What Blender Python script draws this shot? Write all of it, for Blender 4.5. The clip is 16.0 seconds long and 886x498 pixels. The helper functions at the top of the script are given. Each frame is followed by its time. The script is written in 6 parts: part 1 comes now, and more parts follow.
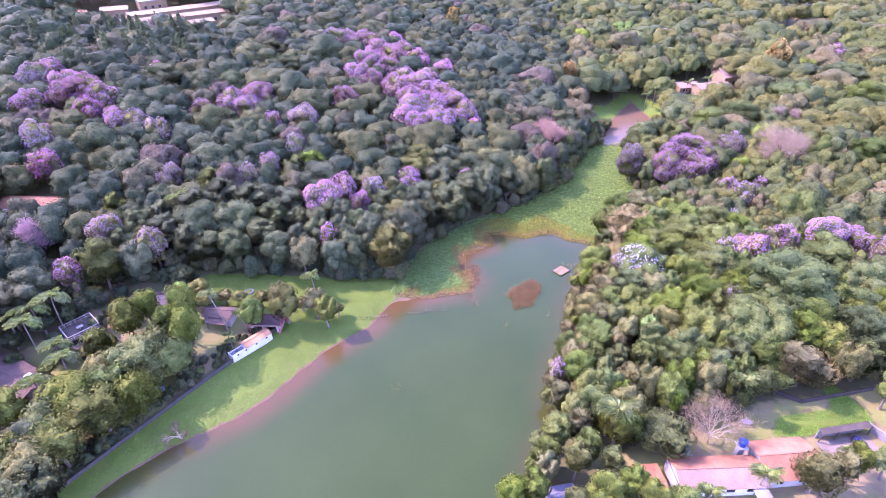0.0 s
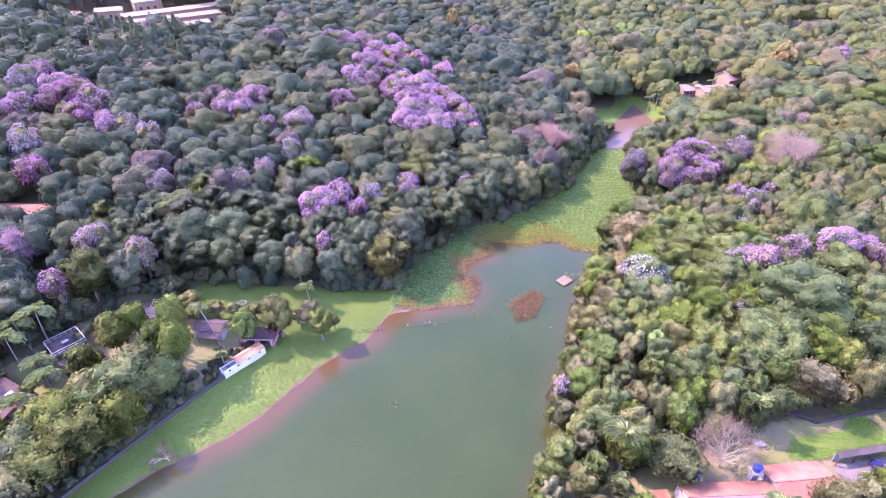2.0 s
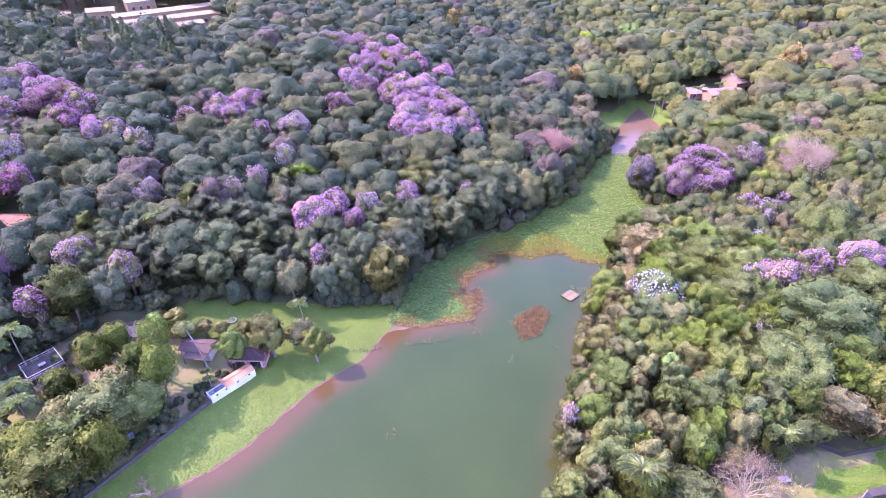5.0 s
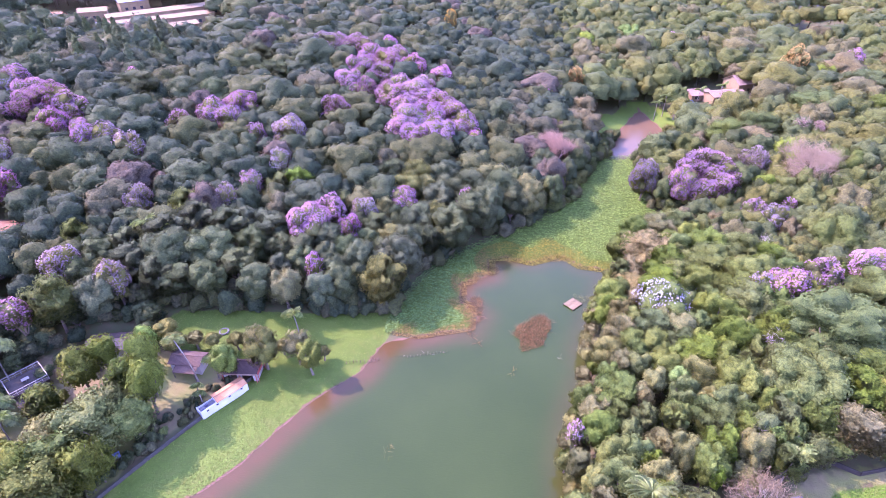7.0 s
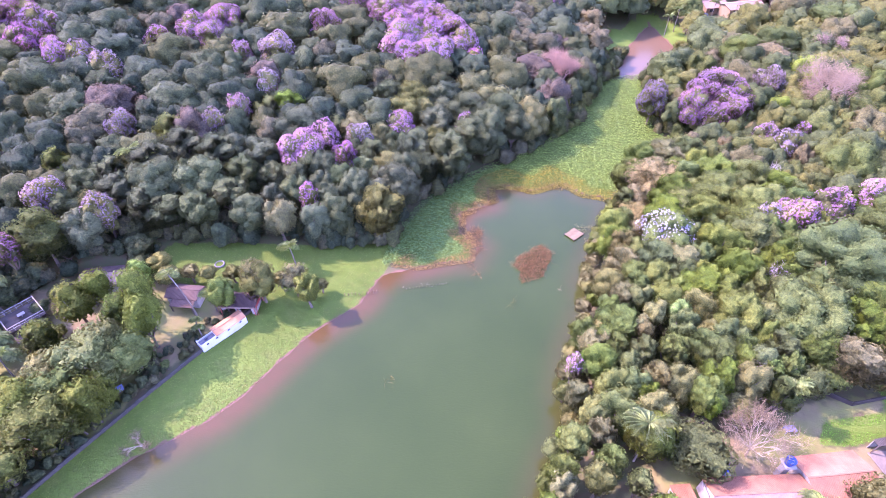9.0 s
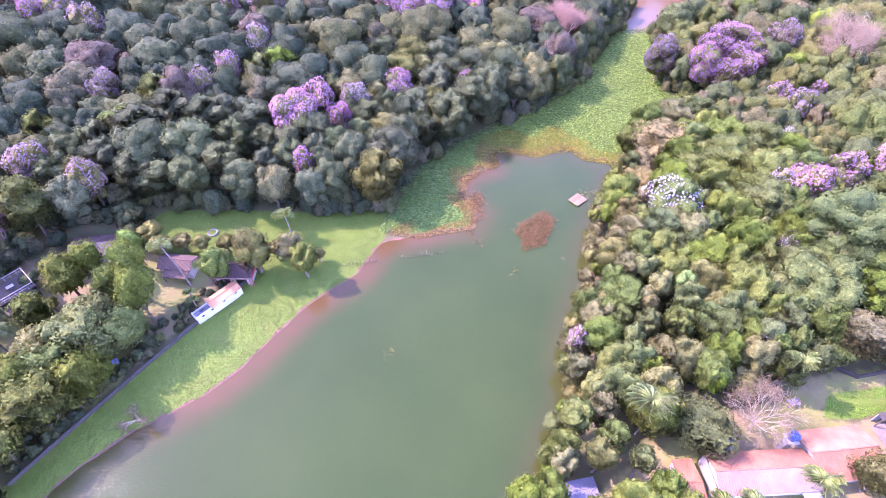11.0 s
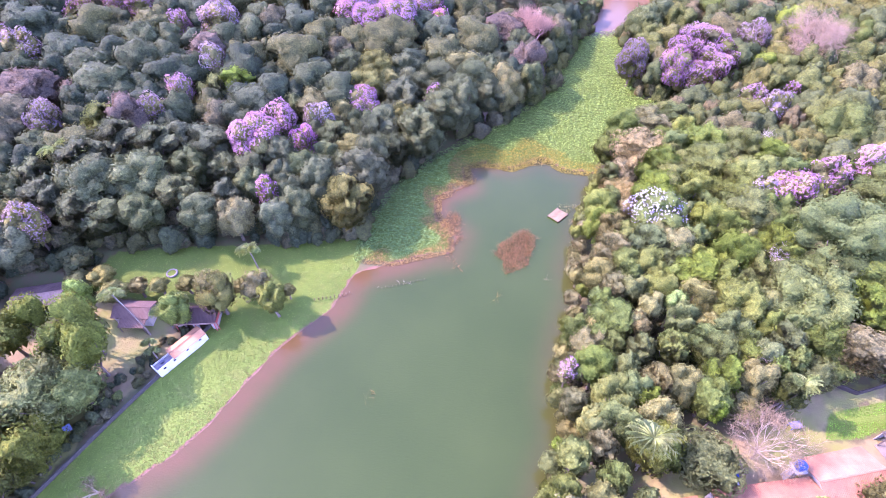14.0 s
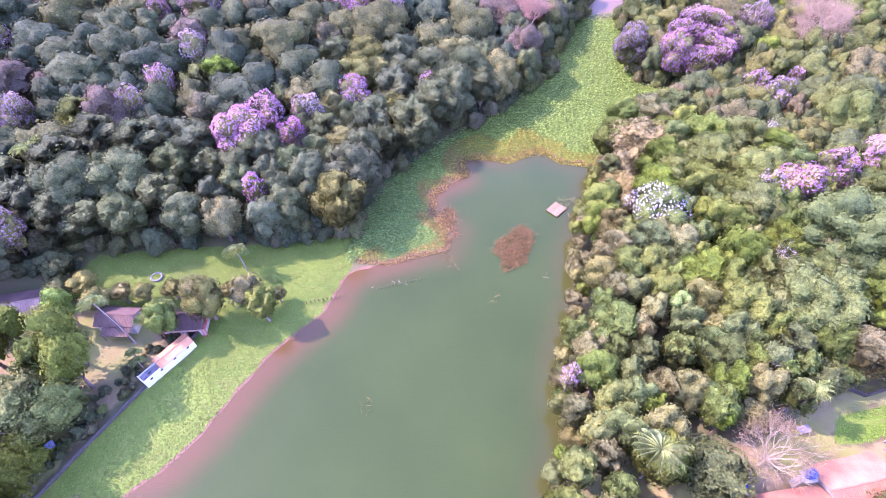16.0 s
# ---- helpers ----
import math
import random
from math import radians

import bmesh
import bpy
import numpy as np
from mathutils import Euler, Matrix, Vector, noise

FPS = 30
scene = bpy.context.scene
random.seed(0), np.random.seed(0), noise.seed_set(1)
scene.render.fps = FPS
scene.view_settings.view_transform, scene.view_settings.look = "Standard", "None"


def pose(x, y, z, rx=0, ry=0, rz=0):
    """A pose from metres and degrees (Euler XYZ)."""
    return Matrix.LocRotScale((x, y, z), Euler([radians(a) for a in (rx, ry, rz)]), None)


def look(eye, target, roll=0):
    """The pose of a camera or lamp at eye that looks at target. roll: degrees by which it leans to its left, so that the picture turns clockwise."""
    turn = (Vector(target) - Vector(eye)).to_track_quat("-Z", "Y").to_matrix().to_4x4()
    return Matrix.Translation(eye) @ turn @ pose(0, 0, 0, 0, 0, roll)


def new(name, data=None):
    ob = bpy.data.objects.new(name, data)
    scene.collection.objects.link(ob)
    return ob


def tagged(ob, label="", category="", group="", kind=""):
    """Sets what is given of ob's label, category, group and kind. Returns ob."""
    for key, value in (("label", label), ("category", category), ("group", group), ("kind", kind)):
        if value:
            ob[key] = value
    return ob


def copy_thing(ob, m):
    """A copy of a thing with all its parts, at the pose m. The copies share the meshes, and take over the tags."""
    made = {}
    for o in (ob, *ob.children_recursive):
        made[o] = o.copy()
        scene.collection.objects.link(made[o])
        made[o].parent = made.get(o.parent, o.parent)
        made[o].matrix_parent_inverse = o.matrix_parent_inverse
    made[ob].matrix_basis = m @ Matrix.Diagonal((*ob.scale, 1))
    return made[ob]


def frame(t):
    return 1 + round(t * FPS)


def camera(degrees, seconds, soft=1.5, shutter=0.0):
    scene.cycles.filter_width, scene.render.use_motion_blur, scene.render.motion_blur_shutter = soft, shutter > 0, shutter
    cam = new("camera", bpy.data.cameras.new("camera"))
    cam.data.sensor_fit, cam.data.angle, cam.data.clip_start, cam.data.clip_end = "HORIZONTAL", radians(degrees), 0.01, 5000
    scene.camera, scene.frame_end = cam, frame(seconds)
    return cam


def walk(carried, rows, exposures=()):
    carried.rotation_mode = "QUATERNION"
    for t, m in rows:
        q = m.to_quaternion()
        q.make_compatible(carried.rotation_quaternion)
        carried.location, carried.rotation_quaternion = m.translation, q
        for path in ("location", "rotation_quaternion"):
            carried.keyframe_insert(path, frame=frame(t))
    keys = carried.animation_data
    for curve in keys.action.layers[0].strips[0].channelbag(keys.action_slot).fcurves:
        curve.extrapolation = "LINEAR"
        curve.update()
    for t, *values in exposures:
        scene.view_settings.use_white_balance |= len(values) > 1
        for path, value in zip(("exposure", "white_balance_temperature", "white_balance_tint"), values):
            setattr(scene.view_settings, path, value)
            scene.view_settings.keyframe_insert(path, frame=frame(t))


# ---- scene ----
cam = camera(80.0, 16.0, soft=0.6)
PATH = [
    (0, (0.05, 0.07, 84.91), (0.03, 41.13, 56.38), -0.18),
    (0.5, (0.08, 1.17, 84.81), (0.07, 42.25, 56.31), -0.22),
    (1, (0.11, 2.34, 84.75), (0.11, 43.43, 56.25), -0.17),
    (1.5, (0.05, 3.57, 84.64), (0.08, 44.64, 56.12), -0.14),
    (2, (0.07, 4.79, 84.49), (0.09, 45.86, 55.97), -0.14),
    (2.5, (0.06, 6.02, 84.36), (0.10, 47.08, 55.82), -0.16),
    (3, (0.01, 7.23, 84.19), (0.06, 48.28, 55.66), -0.13),
    (3.5, (-0.03, 8.42, 84.06), (0.04, 49.47, 55.52), -0.11),
    (4, (-0.07, 9.59, 83.93), (0.00, 50.64, 55.39), -0.09),
    (6.5, (-0.38, 14.82, 83.19), (-0.17, 55.88, 54.66), 0.00),
    (7, (-0.44, 15.77, 83.08), (-0.14, 56.82, 54.54), 0.03),
    (7.5, (-0.49, 16.68, 82.96), (-0.15, 57.24, 53.72), 0.09),
    (8, (-0.55, 17.61, 82.85), (-0.16, 56.86, 51.88), 0.07),
    (8.5, (-0.65, 18.54, 82.76), (-0.20, 56.40, 50.10), 0.05),
    (9, (-0.71, 19.51, 82.68), (-0.22, 55.90, 48.39), 0.06),
    (9.5, (-0.78, 20.48, 82.59), (-0.26, 55.38, 46.79), 0.11),
    (9.7, (-0.81, 20.89, 82.56), (-0.29, 55.19, 46.18), 0.12),
    (10.1, (-0.83, 21.66, 82.50), (-0.29, 55.18, 45.40), 0.11),
    (12, (-0.98, 26.05, 82.19), (-0.23, 59.36, 44.90), 0.04),
    (12.5, (-1.02, 27.32, 82.08), (0.19, 60.62, 44.81), -0.09),
    (13, (-1.07, 28.62, 81.95), (0.96, 61.91, 44.69), -0.06),
    (13.5, (-1.11, 29.98, 81.84), (1.47, 63.23, 44.59), -0.01),
    (14, (-1.12, 31.32, 81.70), (1.83, 64.54, 44.45), 0.04),
    (14.5, (-1.18, 32.66, 81.59), (2.06, 65.85, 44.33), 0.04),
    (15, (-1.23, 33.95, 81.47), (2.19, 66.86, 43.98), 0.17),
    (15.5, (-1.30, 35.21, 81.37), (2.23, 67.50, 43.36), 0.22),
    (16, (-1.39, 36.37, 81.27), (2.17, 68.12, 42.81), 0.33),
]
walk(cam, [(t, look(eye, target, roll)) for t, eye, target, roll in PATH],
     [(0.0, 3.65, 5650, 78.0), (3.5, 3.67, 5650, 78.0), (7.5, 3.67, 5650, 78.0), (8.5, 3.72, 5700, 78.0), (9.5, 3.85, 5700, 78.0), (12.5, 3.91, 5700, 78.0), (16.0, 3.91, 5700, 78.0)])

# ---- light: clear afternoon, sun ahead on the west side ----
SUN_AZ, SUN_EL = 72.0, 46.0  # degrees from +y towards -x, and above the horizon
world = bpy.data.worlds.new("sky")
scene.world = world
world.use_nodes = True
sky = world.node_tree.nodes.new("ShaderNodeTexSky")
sky.sky_type, sky.sun_disc = "NISHITA", False
sky.sun_elevation, sky.sun_rotation = radians(SUN_EL), radians(360 - SUN_AZ)
sky.air_density, sky.dust_density, sky.ozone_density = 1.25, 0.7, 2.2
background = world.node_tree.nodes["Background"]
background.inputs["Strength"].default_value = 0.15
world.node_tree.links.new(sky.outputs[0], background.inputs["Color"])
sun = new("sun", bpy.data.lights.new("sun", "SUN"))
sun.data.energy, sun.data.angle, sun.data.color = 1.42, radians(0.55), (1.0, 0.87, 0.62)
sun_from = Vector((-math.sin(radians(SUN_AZ)) * math.cos(radians(SUN_EL)), math.cos(radians(SUN_AZ)) * math.cos(radians(SUN_EL)), math.sin(radians(SUN_EL))))
sun.matrix_world = look(sun_from * 400, (0, 0, 0))


# ---- materials ----
class Nodes:
    """A node material in the making."""

    def __init__(self, name):
        self.mat = bpy.data.materials.new(name)
        self.mat.use_nodes = True
        self.tree = self.mat.node_tree
        self.shader = self.tree.nodes["Principled BSDF"]
        self.out = self.tree.nodes["Material Output"]

    def add(self, kind, **values):
        node = self.tree.nodes.new("ShaderNode" + kind)
        for key, value in values.items():
            if key == "op":
                node.operation = value
            elif key == "blend":
                node.data_type, node.blend_type = "RGBA", value
            else:
                node.inputs[key.replace("_", " ")].default_value = value
        return node

    def link(self, a, b):
        self.tree.links.new(a, b)

    def noise(self, size, detail=4.0, rough=0.55, space="Object"):
        """Noise whose features are about size metres across."""
        at = self.add("TexCoord")
        tex = self.add("TexNoise", Scale=1.0 / size, Detail=detail, Roughness=rough)
        self.link(at.outputs[space], tex.inputs["Vector"])
        return tex.outputs["Fac"]

    def ramp(self, fac, *stops):
        node = self.add("ValToRGB")
        while len(node.color_ramp.elements) < len(stops):
            node.color_ramp.elements.new(0.5)
        for e, (at, colour) in zip(node.color_ramp.elements, stops):
            e.position, e.color = at, (*colour, 1) if len(colour) == 3 else colour
        self.link(fac, node.inputs["Fac"])
        return node.outputs["Color"]

    def mix(self, fac, a, b, blend="MIX"):
        node = self.add("Mix", blend=blend)
        for value, socket in ((fac, node.inputs[0]), (a, node.inputs[6]), (b, node.inputs[7])):
            if isinstance(value, (int, float)):
                socket.default_value = value
            elif isinstance(value, tuple):
                socket.default_value = (*value, 1)
            else:
                self.link(value, socket)
        return node.outputs[2]

    def math(self, op, a, b=0.0, c=0.0):
        node = self.add("Math", op=op)
        for value, socket in zip((a, b, c), node.inputs):
            if isinstance(value, (int, float)):
                socket.default_value = value
            else:
                self.link(value, socket)
        return node.outputs[0]

    def colour(self, value):
        if isinstance(value, tuple):
            self.shader.inputs["Base Color"].default_value = (*value, 1)
        else:
            self.link(value, self.shader.inputs["Base Color"])
        return self

    def bump(self, height, depth, strength=0.6):
        node = self.add("Bump", Strength=strength, Distance=depth)
        self.link(height, node.inputs["Height"])
        self.link(node.outputs[0], self.shader.inputs["Normal"])
        return self

    def set(self, rough=0.8, metal=0.0, spec=0.4):
        self.shader.inputs["Roughness"].default_value = rough
        self.shader.inputs["Metallic"].default_value = metal
        self.shader.inputs["Specular IOR Level"].default_value = spec
        return self


def leaf_material(name, dark, light, glow=0.3, tint="", grain=0.26):
    """Foliage: leaves that differ one by one, trees that differ one by one, and light that shines through."""
    m = Nodes(name).set(0.7, 0.0, 0.1)
    info, geo = m.add("ObjectInfo"), m.add("NewGeometry")
    col = m.mix(m.math("MULTIPLY_ADD", geo.outputs["Random Per Island"], 0.4, m.math("MULTIPLY_ADD", m.noise(0.45, 2.0), 1.6, -0.5)), dark, light)
    if tint:
        attr = m.add("Attribute")
        attr.attribute_name = tint
        col = m.mix(1.0, col, attr.outputs["Color"], "MULTIPLY")
    else:
        hsv = m.add("HueSaturation")
        m.link(col, hsv.inputs["Color"])
        m.link(m.math("MULTIPLY_ADD", info.outputs["Random"], 0.02, 0.495), hsv.inputs["Hue"])
        m.link(m.math("MULTIPLY_ADD", m.math("FRACT", m.math("MULTIPLY", info.outputs["Random"], 7.31)), 0.2, 0.82), hsv.inputs["Saturation"])
        m.link(m.math("MULTIPLY_ADD", m.math("FRACT", m.math("MULTIPLY", info.outputs["Random"], 3.77)), 0.24, 0.86), hsv.inputs["Value"])
        col = hsv.outputs["Color"]
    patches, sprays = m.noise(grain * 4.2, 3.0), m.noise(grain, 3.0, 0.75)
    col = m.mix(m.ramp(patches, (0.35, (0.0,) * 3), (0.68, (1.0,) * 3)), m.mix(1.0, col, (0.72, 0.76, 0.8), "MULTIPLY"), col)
    # shade in the gaps between sprays is put into the colour, bluish and dark
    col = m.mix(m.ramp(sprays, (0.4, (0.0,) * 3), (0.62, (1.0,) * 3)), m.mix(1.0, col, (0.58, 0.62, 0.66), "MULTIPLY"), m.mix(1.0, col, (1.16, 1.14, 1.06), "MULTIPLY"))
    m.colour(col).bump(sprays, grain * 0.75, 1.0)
    lie, to_world, weigh, add = m.add("Attribute"), m.add("VectorTransform"), m.add("VectorMath", op="SCALE"), m.add("VectorMath", op="ADD")
    lie.attribute_name, to_world.vector_type = "lie", "NORMAL"  # the way that the foliage round a leaf faces
    m.link(lie.outputs["Vector"], to_world.inputs[0])
    m.link(geo.outputs["Normal"], weigh.inputs[0])
    weigh.inputs["Scale"].default_value = 0.35
    m.link(to_world.outputs[0], add.inputs[0])
    m.link(weigh.outputs[0], add.inputs[1])
    unit = m.add("VectorMath", op="NORMALIZE")
    m.link(add.outputs[0], unit.inputs[0])
    bump = m.shader.inputs["Normal"].links[0].from_node
    m.link(unit.outputs[0], bump.inputs["Normal"])
    through_leaf = m.add("BsdfTranslucent")
    m.link(unit.outputs[0], through_leaf.inputs["Normal"])
    m.link(col, through_leaf.inputs["Color"])
    both = m.add("MixShader", Fac=glow)
    m.link(m.shader.outputs[0], both.inputs[1])
    m.link(through_leaf.outputs[0], both.inputs[2])
    m.link(both.outputs[0], m.out.inputs["Surface"])
    return m.mat


def plain_material(name, a, b, size=0.4, rough=0.8, metal=0.0, depth=0.01, spec=0.3):
    """A surface that varies between two colours, coarsely and finely."""
    m = Nodes(name).set(rough, metal, spec)
    coarse, fine = m.noise(size * 4, 3.0), m.noise(size * 0.25, 5.0)
    mask = m.ramp(m.math("ADD", m.math("MULTIPLY", coarse, 0.65), m.math("MULTIPLY", fine, 0.35)), (0.35, (0.0,) * 3), (0.65, (1.0,) * 3))
    m.colour(m.mix(mask, a, b)).bump(fine, depth)
    return m.mat


def ground_material():
    m = Nodes("ground").set(0.703, 0.000, 0.111)
    attr = m.add("Attribute")
    attr.attribute_name = "cover"
    split = m.add("SeparateColor")
    m.link(attr.outputs["Color"], split.inputs[0])
    grain, patch, broad = m.noise(0.25, 5.0), m.noise(1.6, 4.0), m.noise(9.0, 3.0)
    soil = m.mix(m.ramp(patch, (0.35, (0.0,) * 3), (0.65, (1.0,) * 3)), (0.07, 0.056, 0.026), (0.05, 0.064, 0.022))
    turf = m.mix(m.ramp(broad, (0.35, (0.0,) * 3), (0.62, (1.0,) * 3)), (0.060, 0.104, 0.012), (0.080, 0.130, 0.016))
    turf = m.mix(m.ramp(patch, (0.52, (0.0,) * 3), (0.72, (1.0,) * 3)), turf, (0.092, 0.122, 0.021))
    fleck = m.noise(0.55, 4.0, 0.7)
    turf = m.mix(m.ramp(fleck, (0.45, (0.0,) * 3), (0.75, (0.45,) * 3)), turf, (0.046, 0.070, 0.013))
    turf = m.mix(m.ramp(m.noise(3.7, 5.0, 0.65), (0.52, (0.0,) * 3), (0.72, (0.6,) * 3)), turf, (0.098, 0.118, 0.022))
    turf = m.mix(m.math("MULTIPLY", grain, 0.4), turf, (0.040, 0.060, 0.009))
    dirt = m.mix(m.ramp(patch, (0.3, (0.0,) * 3), (0.7, (1.0,) * 3)), (0.105, 0.082, 0.04), (0.16, 0.126, 0.06))
    dirt = m.mix(m.math("MULTIPLY", grain, 0.5), dirt, (0.12, 0.088, 0.048))
    dirt = m.mix(m.ramp(broad, (0.42, (0.0,) * 3), (0.58, (0.85,) * 3)), dirt, (0.1, 0.115, 0.026))
    mud = m.mix(patch, (0.074, 0.041, 0.026), (0.126, 0.070, 0.044))
    col = soil
    for channel, cover in (("Green", turf), ("Red", dirt), ("Blue", mud)):
        edge = m.math("ADD", split.outputs[channel], m.math("MULTIPLY_ADD", patch, 0.9, -0.45))
        col = m.mix(m.ramp(edge, (0.38, (0.0,) * 3), (0.62, (1.0,) * 3)), col, cover)
    return m.colour(col).bump(grain, 0.08, 0.8).mat


def water_material(name, deep_a, deep_b, silt, gloss=0.5):
    m = Nodes(name).set(0.09, 0.0, gloss)
    attr = m.add("Attribute")
    attr.attribute_name = "shallow"
    broad, patch = m.noise(22.0, 3.0), m.noise(3.5, 4.0)
    col = m.mix(m.ramp(broad, (0.35, (0.0,) * 3), (0.65, (1.0,) * 3)), deep_a, deep_b)
    edge = m.math("MULTIPLY", attr.outputs["Fac"], m.math("MULTIPLY_ADD", patch, 0.8, 0.6))
    m.colour(m.mix(edge, col, silt))
    at, turn = m.add("TexCoord"), m.add("Mapping")
    turn.inputs["Rotation"].default_value, turn.inputs["Scale"].default_value = (0, 0, radians(25)), (1.0, 2.2, 1.0)
    m.link(at.outputs["Object"], turn.inputs["Vector"])
    wave = m.add("TexNoise", Scale=1.7, Detail=5.0, Roughness=0.65)
    m.link(turn.outputs[0], wave.inputs["Vector"])
    return m.bump(wave.outputs["Fac"], 0.05, 0.5).mat


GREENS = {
    # blue haze is put into this leaf colour, for trees west of the lake
    "dark": leaf_material("leaf_dark_hazed", (0.084, 0.110, 0.039), (0.128, 0.157, 0.053), 0.4),
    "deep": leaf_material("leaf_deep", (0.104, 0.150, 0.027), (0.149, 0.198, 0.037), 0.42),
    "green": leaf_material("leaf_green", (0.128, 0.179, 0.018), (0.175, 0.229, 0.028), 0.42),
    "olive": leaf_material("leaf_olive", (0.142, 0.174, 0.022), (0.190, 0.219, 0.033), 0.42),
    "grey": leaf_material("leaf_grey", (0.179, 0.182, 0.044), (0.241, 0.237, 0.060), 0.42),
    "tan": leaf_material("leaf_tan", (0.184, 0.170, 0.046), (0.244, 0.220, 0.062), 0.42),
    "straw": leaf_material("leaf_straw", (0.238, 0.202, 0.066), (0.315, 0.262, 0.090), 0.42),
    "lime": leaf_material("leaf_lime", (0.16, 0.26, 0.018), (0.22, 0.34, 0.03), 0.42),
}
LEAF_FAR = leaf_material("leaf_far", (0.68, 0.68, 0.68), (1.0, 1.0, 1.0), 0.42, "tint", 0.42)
BLOOM = {
    "pink": leaf_material("blossom_pink", (0.36, 0.18, 0.25), (0.49, 0.27, 0.345), 0.35),
    "vivid": leaf_material("blossom_vivid", (0.42, 0.15, 0.29), (0.54, 0.24, 0.39), 0.35),
    "muted": leaf_material("blossom_muted", (0.28, 0.195, 0.2), (0.4, 0.295, 0.29), 0.35),
    "yellow": leaf_material("blossom_yellow", (0.5, 0.27, 0.01), (0.7, 0.4, 0.02), 0.4),
    "silver": leaf_material("leaf_silver", (0.3, 0.28, 0.27), (0.55, 0.51, 0.49), 0.2),
}
BARK = plain_material("bark", (0.075, 0.058, 0.042), (0.15, 0.122, 0.095), 0.5, 0.95)
PALE_BARK = plain_material("pale_bark", (0.30, 0.25, 0.20), (0.50, 0.43, 0.36), 0.5, 0.95)
TWIG = plain_material("dry_twig", (0.30, 0.19, 0.15), (0.46, 0.31, 0.25), 0.5, 0.95)

# ---- the lie of the land ----
LAKE = [(-62, 44), (-56, 53), (-49, 59), (-44, 62), (-38.5, 66), (-34.5, 70.5), (-30.4, 76.5), (-25.5, 83), (-21, 87), (-16.5, 91),
        (-14.3, 95.5), (-12.5, 99), (-5, 101), (3.2, 103), (7, 102.5), (9, 107.5), (4.8, 113.5), (5, 120), (12.5, 122.7), (13, 130.3),
        (18, 131), (24, 128.5), (32, 132), (36.5, 127), (43, 125.2), (39.5, 115), (35, 106.5), (30.5, 97), (30, 89.5), (26.8, 84),
        (23.6, 77), (21.4, 69), (20.8, 62), (17.6, 57), (14.5, 50), (7.5, 35), (0, 10), (-5, -40), (-60, -70), (-110, -40), (-95, 10)]
MARSH = [(-12, 102.7), (-9.7, 112), (-2.3, 125.4), (7.8, 134.4), (20.6, 142.7), (32.6, 151.6), (41.9, 161.5), (49, 176.9), (57, 192),
         (71, 194), (67, 172.1), (64.6, 153.4), (75.8, 150.6), (73.7, 142.4), (64.3, 140.7), (49.4, 134.2), (43, 125.2), (30, 128), (8, 124), (6.5, 104), (-5, 101.5)]
POND = [(60.5, 192), (69, 212), (82, 233), (88, 241), (91, 213), (83, 200), (70, 192)]
LAWN = [(-62, 97), (-58, 104), (-44.5, 106), (-34.6, 106), (-26.4, 107), (-11, 109), (-11.8, 101), (-17, 90), (-25, 82.5), (-38, 66),
        (-49, 59), (-62, 45), (-66, 49), (-59.5, 58.5), (-52, 69), (-44.5, 79), (-38, 88), (-37, 93), (-46, 93), (-56, 94)]
PADS = [(57, 52, 23, 8, 5.7), (-40, 89, 5, 4, 1.5), (-82, 70, 8, 6, 3.6), (-67.5, 94, 6, 4, 3.5), (-76.5, 82, 5, 4.5, 4.8), (-112, 127, 10, 5, 10.0)]  # levelled building plots


def inside(poly, x, y):
    """Signed distance to a polygon, negative inside."""
    p = np.array(poly, float)
    q = np.roll(p, -1, axis=0)
    best, odd = np.full(x.shape, 1e9), np.zeros(x.shape, bool)
    for (ax, ay), (bx, by) in zip(p, q):
        ex, ey = bx - ax, by - ay
        s = np.clip(((x - ax) * ex + (y - ay) * ey) / (ex * ex + ey * ey), 0, 1)
        best = np.minimum(best, np.hypot(x - ax - s * ex, y - ay - s * ey))
        if ay != by:
            odd ^= ((ay > y) != (by > y)) & (x < ex * (y - ay) / (by - ay) + ax)
    return np.where(odd, -best, best)


def smooth(a, b, v):
    s = np.clip((v - a) / (b - a), 0, 1)
    return s * s * (3 - 2 * s)


def ground_height(x, y):
    x, y = np.asarray(x, float), np.asarray(y, float)
    water = np.minimum(inside(LAKE, x, y), inside(POND, x, y))
    valley = np.minimum(water, inside(MARSH, x, y))
    far = np.clip(valley, 0, 400)
    west = smooth(26, 2, x - 0.42 * (y - 100))
    slope = 0.135 * np.clip(far - 9, 0, 45) + 0.11 * np.clip(far - 54, 0, 190)
    east = 0.21 * np.clip(far - 3, 0, 26) + 0.07 * np.clip(far - 29, 0, 150)
    rise = west * slope + (1 - west) * east
    bank = 0.55 * smooth(0, 4, water) + 0.35 * smooth(2, 10, valley)
    rolls = 0.9 * np.sin(x * 0.043 + 1.3) * np.sin(y * 0.037 + 0.4) * smooth(15, 50, far)
    land = bank + rise + rolls
    for cx, cy, ax, ay, level in PADS:
        land += (level - land) * smooth(1.35, 0.95, np.hypot((x - cx) / ax, (y - cy) / ay))
    return np.where(water < 0, np.maximum(0.22 * water, -1.6), land)


def part(name, mesh, parent=None, label="", material=None):
    """Links a mesh (or a bmesh, with its material) as one object, under a thing or a part."""
    if isinstance(mesh, bmesh.types.BMesh):
        data = bpy.data.meshes.new(name)
        mesh.to_mesh(data)
        mesh.free()
        mesh = data
    if material and not mesh.materials:
        mesh.materials.append(material)
    ob = new(name, mesh)
    ob.parent = parent
    return tagged(ob, label)


